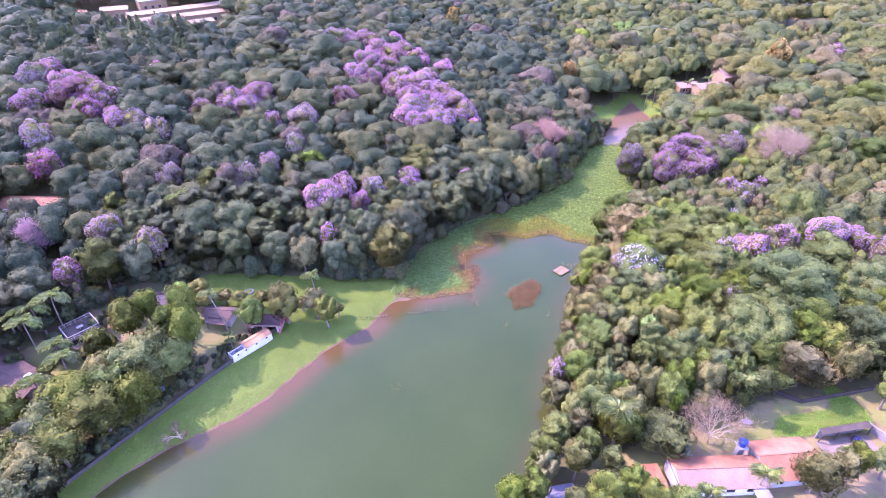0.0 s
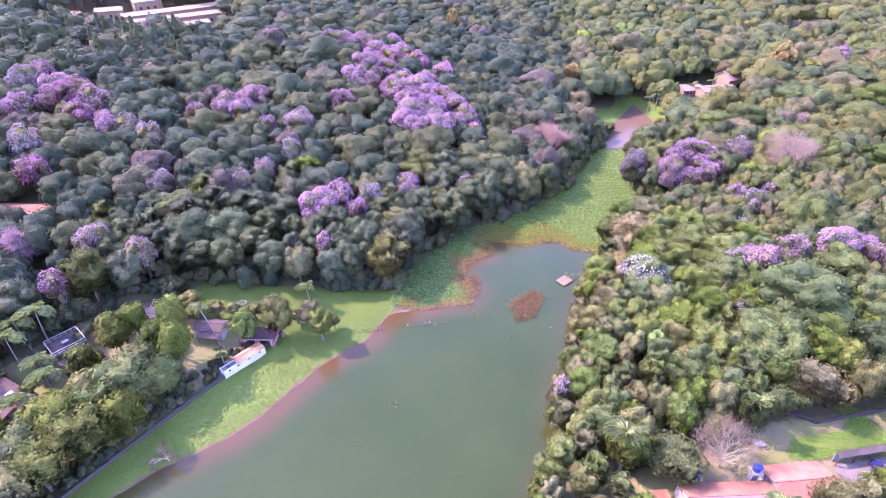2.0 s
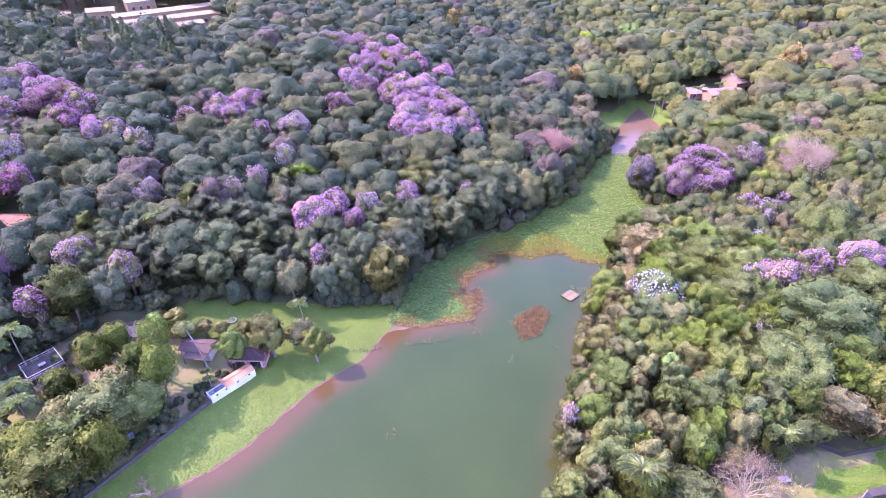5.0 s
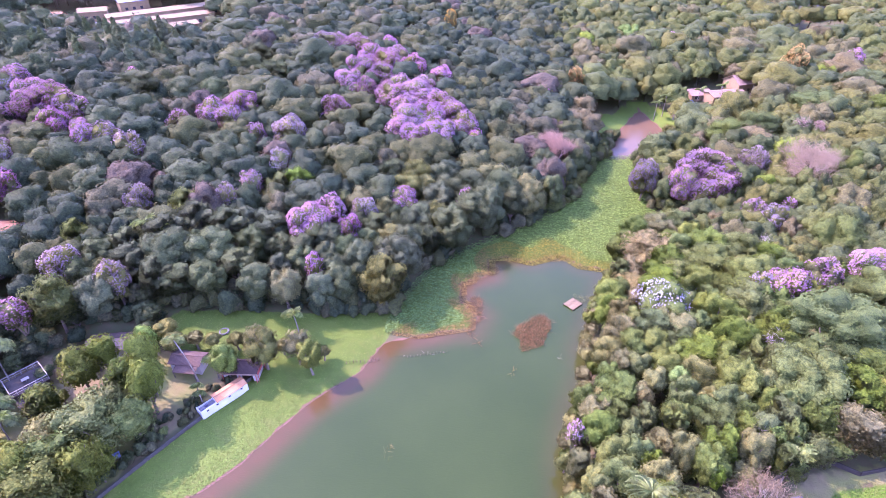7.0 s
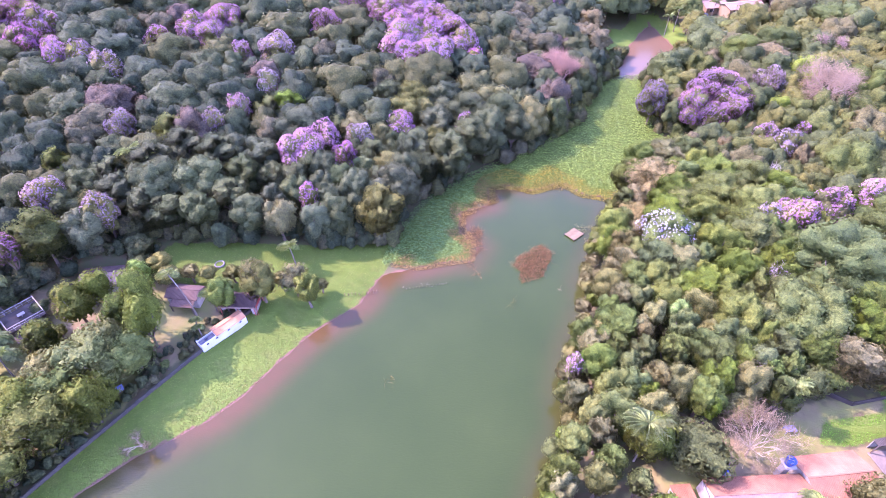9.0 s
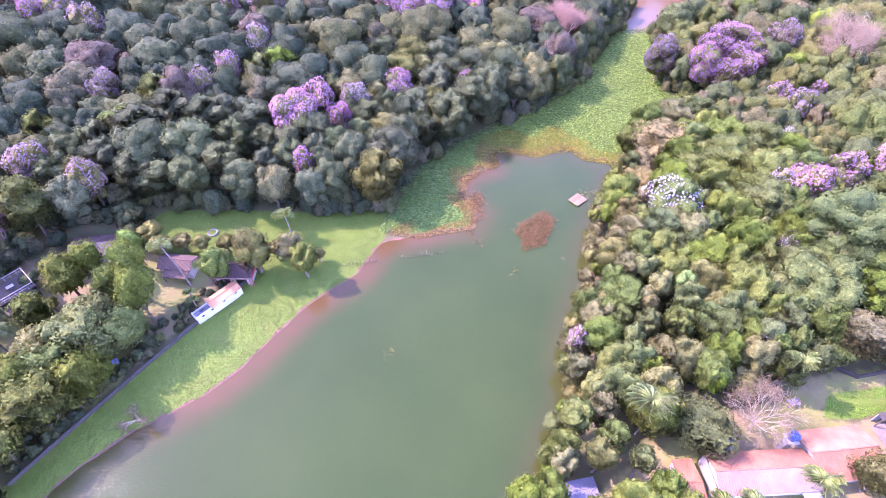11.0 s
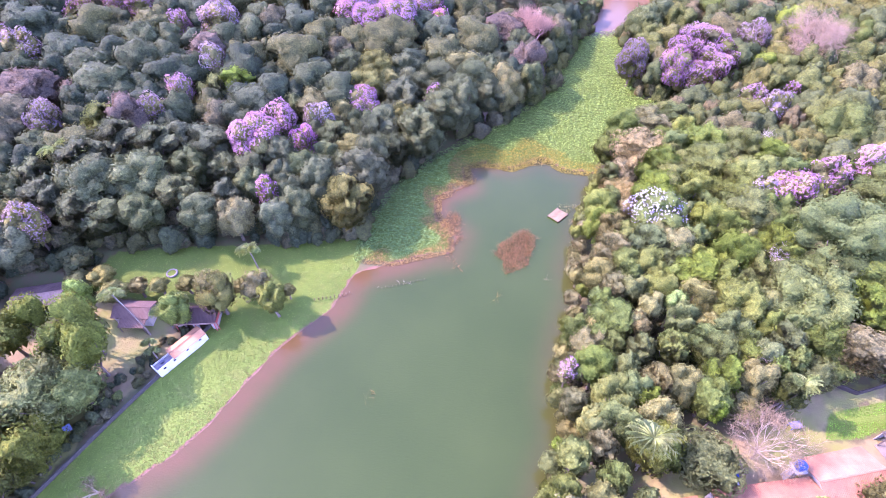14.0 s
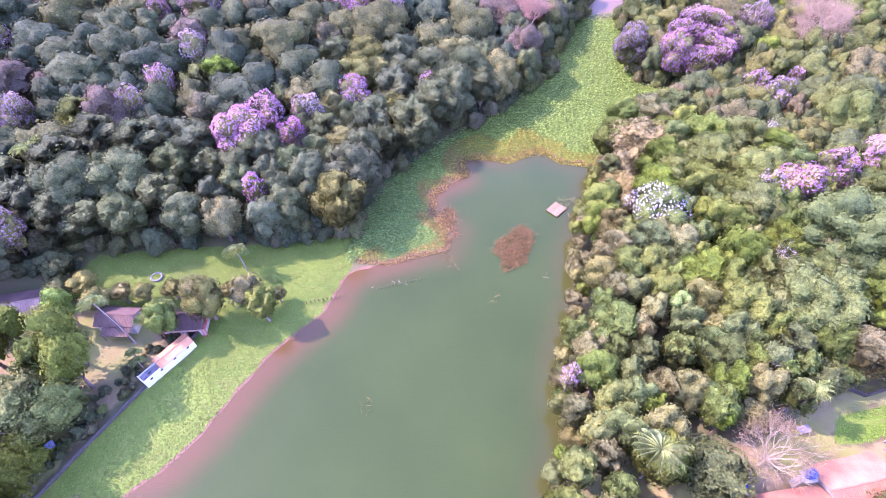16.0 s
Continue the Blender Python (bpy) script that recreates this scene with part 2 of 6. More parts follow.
def quad_mesh(name, verts, quads, material, flat=True):
    """A mesh of quads alone, from arrays."""
    mesh = bpy.data.meshes.new(name)
    mesh.vertices.add(len(verts))
    mesh.vertices.foreach_set("co", np.asarray(verts, np.float32).ravel())
    mesh.loops.add(4 * len(quads))
    mesh.loops.foreach_set("vertex_index", np.asarray(quads, np.int32).ravel())
    mesh.polygons.add(len(quads))
    mesh.polygons.foreach_set("loop_start", np.arange(0, 4 * len(quads), 4, dtype=np.int32))
    mesh.polygons.foreach_set("use_smooth", np.full(len(quads), not flat))
    mesh.update(calc_edges=True)
    mesh.materials.append(material)
    return mesh


def paint(mesh, name, values, kind="FLOAT_COLOR"):
    attr = mesh.attributes.new(name, kind, "POINT")
    attr.data.foreach_set("color" if kind == "FLOAT_COLOR" else "value", np.asarray(values, np.float32).ravel())


def grid(xs, ys, height):
    x, y = np.meshgrid(xs, ys)
    z = height(x, y)
    verts = np.stack([x, y, z], -1).reshape(-1, 3)
    a = (np.arange(len(ys) - 1)[:, None] * len(xs) + np.arange(len(xs) - 1)).ravel()
    return verts, np.stack([a, a + 1, a + 1 + len(xs), a + len(xs)], 1)


YARD = [(-37.5, 92), (-38, 88), (-46, 79), (-54, 67.5), (-60, 58), (-72, 58), (-84, 62), (-92, 72), (-80, 90), (-66, 94), (-50, 94)]
EAST_YARD = [(16, 44), (33, 57), (53, 61), (57, 64), (80, 66.5), (90, 60), (90, 40), (20, 38)]
EAST_LAWN = [(57.0, 56.8), (60, 60.8), (69.7, 61.4), (71.5, 72.0), (75.5, 59.4), (75.5, 57.5), (66.5, 57.6), (62.4, 56.4)]
POND_LAWN = [(55, 204), (62, 232), (73, 234), (66, 208)]

xs = np.r_[np.linspace(-3000, -300, 10), np.arange(-290, -95, 5), np.arange(-95, 95, 1.25), np.arange(95, 330, 5), np.linspace(340, 3000, 10)]
ys = np.r_[np.linspace(-3000, -200, 8), np.arange(-190, 40, 5), np.arange(40, 145, 1.25), np.arange(145, 240, 2.5), np.arange(240, 500, 6), np.linspace(520, 3500, 10)]
verts, quads = grid(xs, ys, ground_height)
ground = new("ground", quad_mesh("ground", verts, quads, ground_material(), False))
tagged(ground, "sloping earth with lawn, bare soil and leaf litter", "ground", kind="structure")
gx, gy = verts[:, 0], verts[:, 1]
cover = np.zeros((len(verts), 4), np.float32)
lake_far = inside(LAKE, gx, gy)
turf = np.minimum(np.minimum(inside(LAWN, gx, gy), inside(EAST_LAWN, gx, gy)), inside(POND_LAWN, gx, gy))
turf = np.minimum(turf, np.minimum(inside(MARSH, gx, gy), inside(POND, gx, gy) - 7))
cover[:, 1] = smooth(1.0, -1.0, turf)
cover[:, 0] = np.maximum(smooth(1.5, -2.5, inside(YARD, gx, gy)), 0.8 * smooth(1.5, -2.5, inside(EAST_YARD, gx, gy))) * (1 - cover[:, 1])
cover[:, 2] = np.maximum(smooth(1.0, 0.2, np.minimum(lake_far, inside(POND, gx, gy))), 0)
cover[:, 3] = 1
paint(ground.data, "cover", cover)

# water
for name, poly, box, deep, label in (
    ("lake", LAKE, (-116, 50, -76, 136), ((0.0155, 0.028, 0.0045), (0.0195, 0.033, 0.0058), (0.052, 0.031, 0.0115), 0.12), "murky green lake with reddish silty shallows"),
    ("pond", POND, (54, 96, 186, 246), ((0.075, 0.05, 0.027), (0.088, 0.058, 0.032), (0.10, 0.062, 0.036), 0.04), "small muddy brown pond"),
):
    verts, quads = grid(np.arange(box[0], box[1], 1.5), np.arange(box[2], box[3], 1.5), lambda x, y: 0 * x)
    away = inside(poly, verts[:, 0], verts[:, 1])
    keep = away < 3
    quads = quads[keep[quads].any(1)]
    used, quads = np.unique(quads, return_inverse=True)
    verts, quads, away = verts[used], quads.reshape(-1, 4), away[used]
    water = new(name, quad_mesh(name, verts, quads, water_material(name, *deep), False))
    tagged(water, label, "water", kind="structure")
    west_bank = smooth(8, -12, verts[:, 0] + (90 - verts[:, 1]) * 0.55)
    silt = smooth(-6.5, -0.5, away) * (0.3 + 0.7 * west_bank * smooth(52, 66, verts[:, 1]))
    paint(water.data, "shallow", silt, "FLOAT")


# ---- trees ----
def ball_quads(n=2):
    """A cube blown up to a unit ball, n by n quads a side."""
    s = np.linspace(-1, 1, n + 1)
    index, verts, quads = {}, [], []

    def at(p):
        key = tuple(np.round(p, 4))
        if key not in index:
            index[key] = len(verts)
            verts.append(np.array(p) / np.linalg.norm(p))
        return index[key]

    for axis in range(3):
        for side in (-1, 1):
            for i in range(n):
                for j in range(n):
                    corners = [(s[i], s[j]), (s[i + 1], s[j]), (s[i + 1], s[j + 1]), (s[i], s[j + 1])]
                    four = [at(np.roll((side, u, v), axis)) for u, v in corners]
                    quads.append(four if side > 0 else four[::-1])
    return np.array(verts), np.array(quads)


BALLS = {n: ball_quads(n) for n in (1, 2)}


def leaf_quads(rng, at, normal, size, slim=0.62):
    """One kite-shaped leaf clump at each place, facing about along its normal."""
    n = len(at)
    normal = normal / np.linalg.norm(normal, axis=1, keepdims=True)
    u = np.cross(normal, rng.normal(size=(n, 3)))
    u /= np.linalg.norm(u, axis=1, keepdims=True)
    v = np.cross(normal, u)
    size = (size * rng.uniform(0.6, 1.3, n))[:, None]
    bend = normal * size * 0.18
    verts = np.stack([at - u * size, at + v * size * slim + bend, at + u * size, at - v * size * slim + bend], 1).reshape(-1, 3)
    return verts, np.arange(4 * n).reshape(-1, 4)


def join(pieces):
    verts, quads, base = [], [], 0
    for v, q in pieces:
        verts.append(v)
        quads.append(q + base)
        base += len(v)
    return np.concatenate(verts), np.concatenate(quads)


def lobes_of(rng, radius, depth, count, low=-0.95):
    """The swellings of a crown: places and sizes about an origin at the crown's middle."""
    out = [((0, 0, -0.06 * depth), 0.84 * min(radius, depth))]
    for i in range(count):
        z = low + (1 - low) * (i + 0.5) / count
        a = i * 2.39996 + rng.uniform(-0.5, 0.5)
        ring = math.sqrt(max(0, 1 - z * z))
        out_by = rng.uniform(0.42, 0.58) if z > 0 else rng.uniform(0.55, 0.75)
        size = radius * rng.uniform(0.34, 0.54)
        out.append(((radius * ring * math.cos(a) * out_by, radius * ring * math.sin(a) * out_by, depth * z * out_by), size))
    return out


def crown_quads(seed, radius, depth, lobes, leaves, size, core=2, low=-0.95, squash=0.88, fill=0.8, spread=0.55, patchy=0.0):
    """A crown: leafy swellings with a thick inside, and leaves that stand off them."""
    rng = np.random.default_rng(seed)
    swell = lobes_of(rng, radius, depth, lobes, low)
    centre, big = np.array([c for c, _ in swell]), np.array([s for _, s in swell])
    pieces = []
    for c, s in swell:
        v, q = BALLS[core]
        rough = 1 + rng.uniform(-0.16, 0.16, (len(v), 1))
        pieces.append((np.array(c) + v * rough * s * fill * (1, 1, squash), q))
    pick = rng.choice(len(swell), leaves * 3, p=big**2 / (big**2).sum())
    way = rng.normal(size=(leaves * 3, 3))
    way += 0.8 * centre[pick] / (np.linalg.norm(centre[pick], axis=1, keepdims=True) + 0.3) + (0, 0, 0.35)
    way /= np.linalg.norm(way, axis=1, keepdims=True)
    at = centre[pick] + way * (big[pick] * rng.uniform(0.86, 1.16, leaves * 3))[:, None] * (1, 1, squash)
    gap = np.linalg.norm((at[:, None] - centre) / (1, 1, squash), axis=2) / big
    gap[np.arange(len(at)), pick] = 9
    ok = gap.min(1) > 0.8
    if patchy:
        a, b, c = (at * (7.5 / radius) + rng.uniform(0, 6, 3)).T
        ok &= np.sin(a + 0.6 * np.sin(b)) + np.sin(b + 0.7 * np.sin(c)) + np.sin(1.2 * c + 0.5 * np.sin(a)) + 0.5 * at[:, 2] / depth > patchy
    ok = np.flatnonzero(ok)[:leaves]
    pieces.append(leaf_quads(rng, at[ok], way[ok] + rng.normal(scale=spread, size=(len(ok), 3)), size))
    return join(pieces)


def spread_ways(rng, count):
    """Directions spread about evenly over the ball, each a little off its place."""
    i = np.arange(count) + 0.5
    z, a = 1 - 2 * i / count, i * 2.39996
    ring = np.sqrt(1 - z * z)
    ways = np.stack([ring * np.cos(a), ring * np.sin(a), z], 1) + rng.normal(scale=1.1 / math.sqrt(count), size=(count, 3))
    return ways / np.linalg.norm(ways, axis=1, keepdims=True)


def mounds(way, centres, wide):
    """The height over the ball of rounded mounds about the centres, 0 to 1, with creases where they meet."""
    near = 2 - 2 * np.clip(way @ centres.T, -1, 1)
    return np.sqrt(np.clip(1 - near / wide**2, 0, 1)).max(1)


def facing_of(verts, quads):
    """The way each corner of a surface faces."""
    a, b, c, d = (verts[quads[:, k]] for k in range(4))
    flat = np.cross(c - a, d - b)
    out = np.zeros_like(verts)
    for k in range(4):
        np.add.at(out, quads[:, k], flat)
    return out / (np.linalg.norm(out, axis=1, keepdims=True) + 1e-9)


def leafy_crown(seed, radius, depth, n, boughs, clump, leaves, size, low=-0.6, share=1.0, grow=1.0, core=0.9):
    """A crown that swells into boughs: a close inside, and leaf sprays that stand off it in clumps. Gives corners, quads, and the way
    the foliage faces. share below 1 keeps patches of the sprays alone."""
    rng = np.random.default_rng(seed)
    stems, tufts = spread_ways(rng, boughs), spread_ways(rng, max(12, int(9.0 * (radius / clump) ** 2)))
    wide, fine = 2.5 / math.sqrt(boughs), 0.95 * clump / radius
    dents = rng.uniform(-0.2, 0.14, len(stems))
    axes = np.array((radius, radius, depth)) * grow

    def reach(way):
        near = np.exp(14 * ((way @ stems.T) - 1))
        return 0.53 + (near @ dents) / near.sum(1) + 0.45 * mounds(way, stems, wide)

    ball, quads = ball_quads(n)
    ball = ball + rng.normal(scale=0.3 / n, size=ball.shape)
    ball /= np.linalg.norm(ball, axis=1, keepdims=True)
    verts = ball * reach(ball)[:, None] * axes
    lie = facing_of(verts, quads)
    verts = verts + lie * ((mounds(ball, tufts, fine) - 0.75) * 0.8 * clump + rng.normal(scale=0.24 * radius / n, size=len(verts)))[:, None]
    lie = lie + 0.6 * facing_of(verts, quads)
    lie /= np.linalg.norm(lie, axis=1, keepdims=True)
    verts = verts - lie * (1 - core) * 0.5 * radius
    quads = quads[verts[quads].mean(1)[:, 2] > low * depth]
    used, quads = np.unique(quads, return_inverse=True)
    inner = (verts[used], quads.reshape(-1, 4))
    way = rng.normal(size=(leaves * 4, 3))
    way /= np.linalg.norm(way, axis=1, keepdims=True)
    hill = mounds(way, tufts, fine)
    at = way * reach(way)[:, None] * axes
    keep = (at[:, 2] > low * depth) & (hill > rng.uniform(0.0, 0.95, len(at)))
    if share < 1:
        a, b, c = (at * (4.2 / radius) + rng.uniform(0, 6, 3)).T
        noise = np.sin(a + 0.6 * np.sin(b)) + np.sin(b + 0.7 * np.sin(c)) + np.sin(1.2 * c + 0.5 * np.sin(a)) + 0.9 * at[:, 2] / depth + rng.normal(scale=0.55, size=len(at))
        keep &= noise > np.quantile(noise, 1 - share)
    keep = np.flatnonzero(keep)[:leaves]
    way, hill, at = way[keep], hill[keep], at[keep]
    tilt = []
    for turn in (np.array((0.03, 0, 0)), np.array((0, 0.03, 0)), np.array((0, 0, 0.03))):
        side = way + turn
        side /= np.linalg.norm(side, axis=1, keepdims=True)
        tilt.append(side * reach(side)[:, None] * axes - at)
    lie_at = np.cross(tilt[0], tilt[1]) * np.sign(way[:, 2:3]) + np.cross(tilt[1], tilt[2]) * np.sign(way[:, :1]) + np.cross(tilt[2], tilt[0]) * np.sign(way[:, 1:2])
    lie_at /= np.linalg.norm(lie_at, axis=1, keepdims=True) + 1e-9
    lie_at = np.where((lie_at * way).sum(1, keepdims=True) < 0, way, lie_at)
    nearest = tufts[(way @ tufts.T).argmax(1)]
    lie_at = lie_at + 1.1 * (way - nearest) / fine * 0.7
    lie_at /= np.linalg.norm(lie_at, axis=1, keepdims=True)
    at = at + lie_at * ((hill - 0.55) * 0.95 * clump + rng.uniform(-0.5, 0.6, len(at)) * size)[:, None]
    tip = leaf_quads(rng, at, lie_at + rng.normal(scale=0.38, size=at.shape), size)
    if not core:
        return (*tip, np.repeat(lie_at, 4, axis=0))
    return (*join([inner, tip]), np.concatenate([lie[used], np.repeat(lie_at, 4, axis=0)]))


def leafy_mesh(name, crown, material):
    mesh = quad_mesh(name, crown[0], crown[1], material, False)
    attr = mesh.attributes.new("lie", "FLOAT_VECTOR", "POINT")
    attr.data.foreach_set("vector", np.asarray(crown[2], np.float32).ravel())
    return mesh


def tube(pieces, points, radii, sides=5):
    """Adds a tapered tube along points."""
    points = [np.array(p, float) for p in points]
    verts, quads = [], []
    for k, (p, r) in enumerate(zip(points, radii)):
        along = points[min(k + 1, len(points) - 1)] - points[max(k - 1, 0)]
        if np.linalg.norm(along) < 1e-6:
            along = points[-1] - points[0]
        along /= np.linalg.norm(along)
        u = np.cross(along, (0.31, 0.95, 0.05) if abs(along[1]) < 0.8 else (1, 0, 0.1))
        u /= np.linalg.norm(u)
        v = np.cross(along, u)
        for s in range(sides):
            a = 2 * math.pi * s / sides
            verts.append(p + r * (math.cos(a) * u + math.sin(a) * v))
    for k in range(len(points) - 1):
        for s in range(sides):
            a, b = k * sides + s, k * sides + (s + 1) % sides
            quads.append((a, b, b + sides, a + sides))
    pieces.append((np.array(verts), np.array(quads)))


def trunk_quads(seed, height, crown_at, radius):
    """A leaning trunk that forks into limbs reaching into the crown."""
    rng = np.random.default_rng(seed)
    pieces, thick = [], 0.045 * radius + 0.09
    fork = crown_at * 0.62
    lean = rng.uniform(-0.35, 0.35, 2)
    top = np.array((*lean, fork))
    tube(pieces, [(0, 0, -0.5), (0.1 * lean[0], 0.1 * lean[1], 0.4), (0.5 * lean[0], 0.4 * lean[1], fork * 0.5), top], [thick * 1.7, thick * 1.15, thick, thick * 0.85], 7)
    for i in range(5):
        a = i * 1.2566 + rng.uniform(-0.4, 0.4)
        out = radius * rng.uniform(0.4, 0.7)
        end = top + (out * math.cos(a), out * math.sin(a), (height - fork) * rng.uniform(0.45, 0.75))
        mid = top * 0.5 + end * 0.5 + (0.12 * out * math.cos(a), 0.12 * out * math.sin(a), -0.3)
        tube(pieces, [top - (0, 0, 0.2), mid, end], [thick * 0.6, thick * 0.4, thick * 0.14], 5)
    return join(pieces)


def tree_height(radius):
    return min(max(0.9 * radius + 8.0, 6), 15)


def crown_depth(radius):
    """Half the crown's height."""
    return min(0.42 * tree_height(radius), 1.25 * radius + 0.9)


RADII = (1.5, 2.3, 3.4, 4.8, 6.6, 9.0)
FACETS = (8, 11, 14, 18, 22, 28)
CLUMP = (0.42, 0.52, 0.64, 0.76, 0.85, 0.8)
TRUNKS, CROWNS, AIRY, UNDER, BLOOMS, SILVERS = {}, {}, {}, {}, {}, {}
for i, r in enumerate(RADII):
    h, deep = tree_height(r), crown_depth(r)
    for k in range(3):
        TRUNKS[r, k] = quad_mesh("trunk", *trunk_quads(40 + 9 * i + k, h, h - 1.5 * deep, r), BARK)
        boughs, tall = (12, 17, 24)[k] + int(2 * r), deep * (0.85, 1.0, 1.1)[k]
        shape = (r, tall, FACETS[i], boughs, CLUMP[i] * (1.0, 1.15, 0.9)[k])
        CROWNS[r, k] = leafy_crown(100 + 9 * i + k, *shape, min(int(120 + 95 * r * r), 4000), 0.15 + 0.01 * r)
        AIRY[r, k] = leafy_crown(150 + 9 * i + k, r, tall, max(6, FACETS[i] // 2), boughs, CLUMP[i] * 1.25, min(int(150 + 115 * r * r), 4200), 0.165 + 0.01 * r, core=0.74)
        UNDER[r, k] = leafy_crown(100 + 9 * i + k, *shape[:2], max(6, int(FACETS[i] * 0.65)), *shape[3:], min(int(60 + 30 * r * r), 1200), 0.17 + 0.012 * r)
        BLOOMS[r, k] = leafy_crown(100 + 9 * i + k, *shape, min(int(150 + 90 * r * r), 3200), 0.17 + 0.013 * r, -0.35, 0.72, 1.05, 0)
        if i in (3, 4):
            SILVERS[r, k] = crown_quads(500 + 9 * i + k, r * 1.02, tall * 1.03, (20, 26, 32)[k], 100 + int(40 * r * r), 0.21, 1, -0.2, 0.85, 0.2, 0.6)
CROWN_MESH = {}


def crown_mesh(r, k, kind, shapes):
    key = (r, k, kind, id(shapes))
    if key not in CROWN_MESH:
        CROWN_MESH[key] = leafy_mesh("crown", shapes[r, k], GREENS[kind])
    return CROWN_MESH[key]


def bloom_mesh(r, k, kind):
    if (r, k, kind, 0) not in CROWN_MESH:
        CROWN_MESH[r, k, kind, 0] = quad_mesh("blossom", *SILVERS[r, k], BLOOM[kind]) if kind == "silver" else leafy_mesh("blossom", BLOOMS[r, k], BLOOM[kind])
    return CROWN_MESH[r, k, kind, 0]


random.seed(5)
PLANTED = []  # x, y, radius of all that grows


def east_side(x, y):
    """Whether a place lies on the sunnier slope, east of the lake and the marsh, clear of the haze painted into western
    leaves.
    """
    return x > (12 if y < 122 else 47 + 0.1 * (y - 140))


def plant(name, x, y, radius, kind, label, group, bloom="", category="tree", tall=0.0, trunk=None, airy=False):
    """One tree: trunk, crown and, where it flowers, its blossom."""
    # the dark leaves with haze in their colour stay on the west side
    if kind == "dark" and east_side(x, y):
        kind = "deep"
    r = min(RADII, key=lambda v: abs(math.log(v / radius)))
    k = random.randrange(3)
    tree = tagged(new(name), label, category, group)
    deep = crown_depth(r) * (0.85, 1.0, 1.1)[k]
    high = tree_height(r)
    bole = part("trunk", TRUNKS[r, k], tree)
    if trunk:
        bole.material_slots[0].link = "OBJECT"
        bole.material_slots[0].material = trunk
    crown = part("crown", crown_mesh(r, k, kind, UNDER if bloom and bloom != "silver" else AIRY if airy else CROWNS), tree)
    crown.location = (0, 0, high - deep)
    if bloom:
        flower = part("blossom", bloom_mesh(r, k, bloom), tree, {"pink": "pink-purple blossom", "vivid": "vivid magenta blossom", "muted": "faded mauve blossom", "yellow": "golden yellow blossom", "silver": "silvery white leaves"}[bloom])
        flower.location = (0, 0, high - deep + 0.1)
    s = 1.1 * radius / r
    up = (tall or tree_height(radius)) / high
    z = float(ground_height(x, y))
    tree.matrix_basis = pose(x, y, z, 0, 0, random.uniform(0, 360)) @ Matrix.Diagonal((s, s, up, 1))
    PLANTED.append((x, y, radius))
    return tree

CLEARINGS = [(-40, 89, 8, 5), (-76, 84, 7, 6), (-82, 70, 9, 7), (-67.5, 94, 6, 5), (-112, 123.5, 13, 8), (82, 327, 8, 8), (222, 346, 22, 15), (-118, 320, 14, 10), (-60, 340, 15, 9), (120, 238, 20, 15), (116, 226, 21, 11), (112, 217, 16, 8), (38.5, 177.4, 5, 5), (107.8, 155, 7, 7), (49.2, 120.5, 4.5, 4.5), (120, 179, 4, 4), (-98, 104.8, 4.5, 4.5), (-148, 290, 48, 30), (195, 310, 22, 16), (20, 48, 4, 4), (55, 61, 5, 2.5)]


# flowering, bare and marked trees, at x, y with the crown's radius
PINK = [(-124.4, 181.1, 6.8), (-127.5, 175.6, 5.1), (-142.3, 194.0, 5.2), (-104.8, 163.6, 4.1), (-83.7, 178.3, 3.6), (-67.9, 191.8, 5.5), (-69.4, 183.5, 4.1),
        (-58.6, 174.0, 3.2), (-52.2, 145.2, 2.8), (-36.6, 195.2, 4.8), (-37.1, 254.2, 7.4), (-23.1, 239.0, 6.7), (-18.1, 204.1, 6.4), (-8.4, 204.6, 6.4),
        (-3.8, 190.2, 6.2), (-11.2, 184.5, 5.8), (3.5, 193.9, 5.2), (-0.7, 177.4, 5.3), (-8.9, 175.6, 4.8), (-23.2, 224.5, 5.8), (-33.2, 128.0, 5.1),
        (-29.3, 134.3, 4.6), (-9.9, 142.6, 3.5), (7.1, 144.3, 3.0), (79.0, 160.2, 6.6), (72.1, 154.1, 4.8), (80.0, 151.4, 4.7), (76.1, 149.3, 3.6)]
PINK_HILL = [(-13.6, 195.2, 5), (-1.9, 200.1, 5.5), (-15.6, 212.7, 5.5), (-27.3, 209.8, 5), (-5.8, 214.7, 5), (-32.1, 232.2, 5.5), (-19.5, 248.8, 6), (7.8, 187.4, 4.5), (-29.2, 243.9, 6), (-43.8, 255.6, 6), (-131.5, 185.4, 5),
             (-116.9, 177.7, 5), (-134.4, 167.9, 5), (-76.0, 187.4, 4.5), (-13.6, 181.6, 4), (-1.9, 183.5, 4), (-35.1, 216.6, 5), (83.8, 156.2, 4.5)]
PINK_EAST = [(83.2, 136.1, 2.9), (91.1, 135.0, 1.7), (69.8, 98.7, 3.7), (78.4, 101.1, 3.5), (88.9, 102.4, 4.3), (94.6, 100.7, 3.2), (97.8, 97.0, 3.1), (-81.5, 91.9, 2.5), (22.0, 70.2, 1.3)]
VIVID = [(-111.1, 134.8, 3.9), (-116.1, 167.1, 4.5), (11.3, 179.2, 2.5), (-23.4, 128.4, 3.2), (-11.9, 237.6, 5.6), (0.4, 230.5, 4.2), (-29.6, 114.4, 1.9),
         (178.4, 249.3, 4.2), (116.4, 296.3, 3.1), (43.9, 225.5, 2.2), (-111.6, 209.3, 2.7), (-22.6, 266.7, 4.2)]
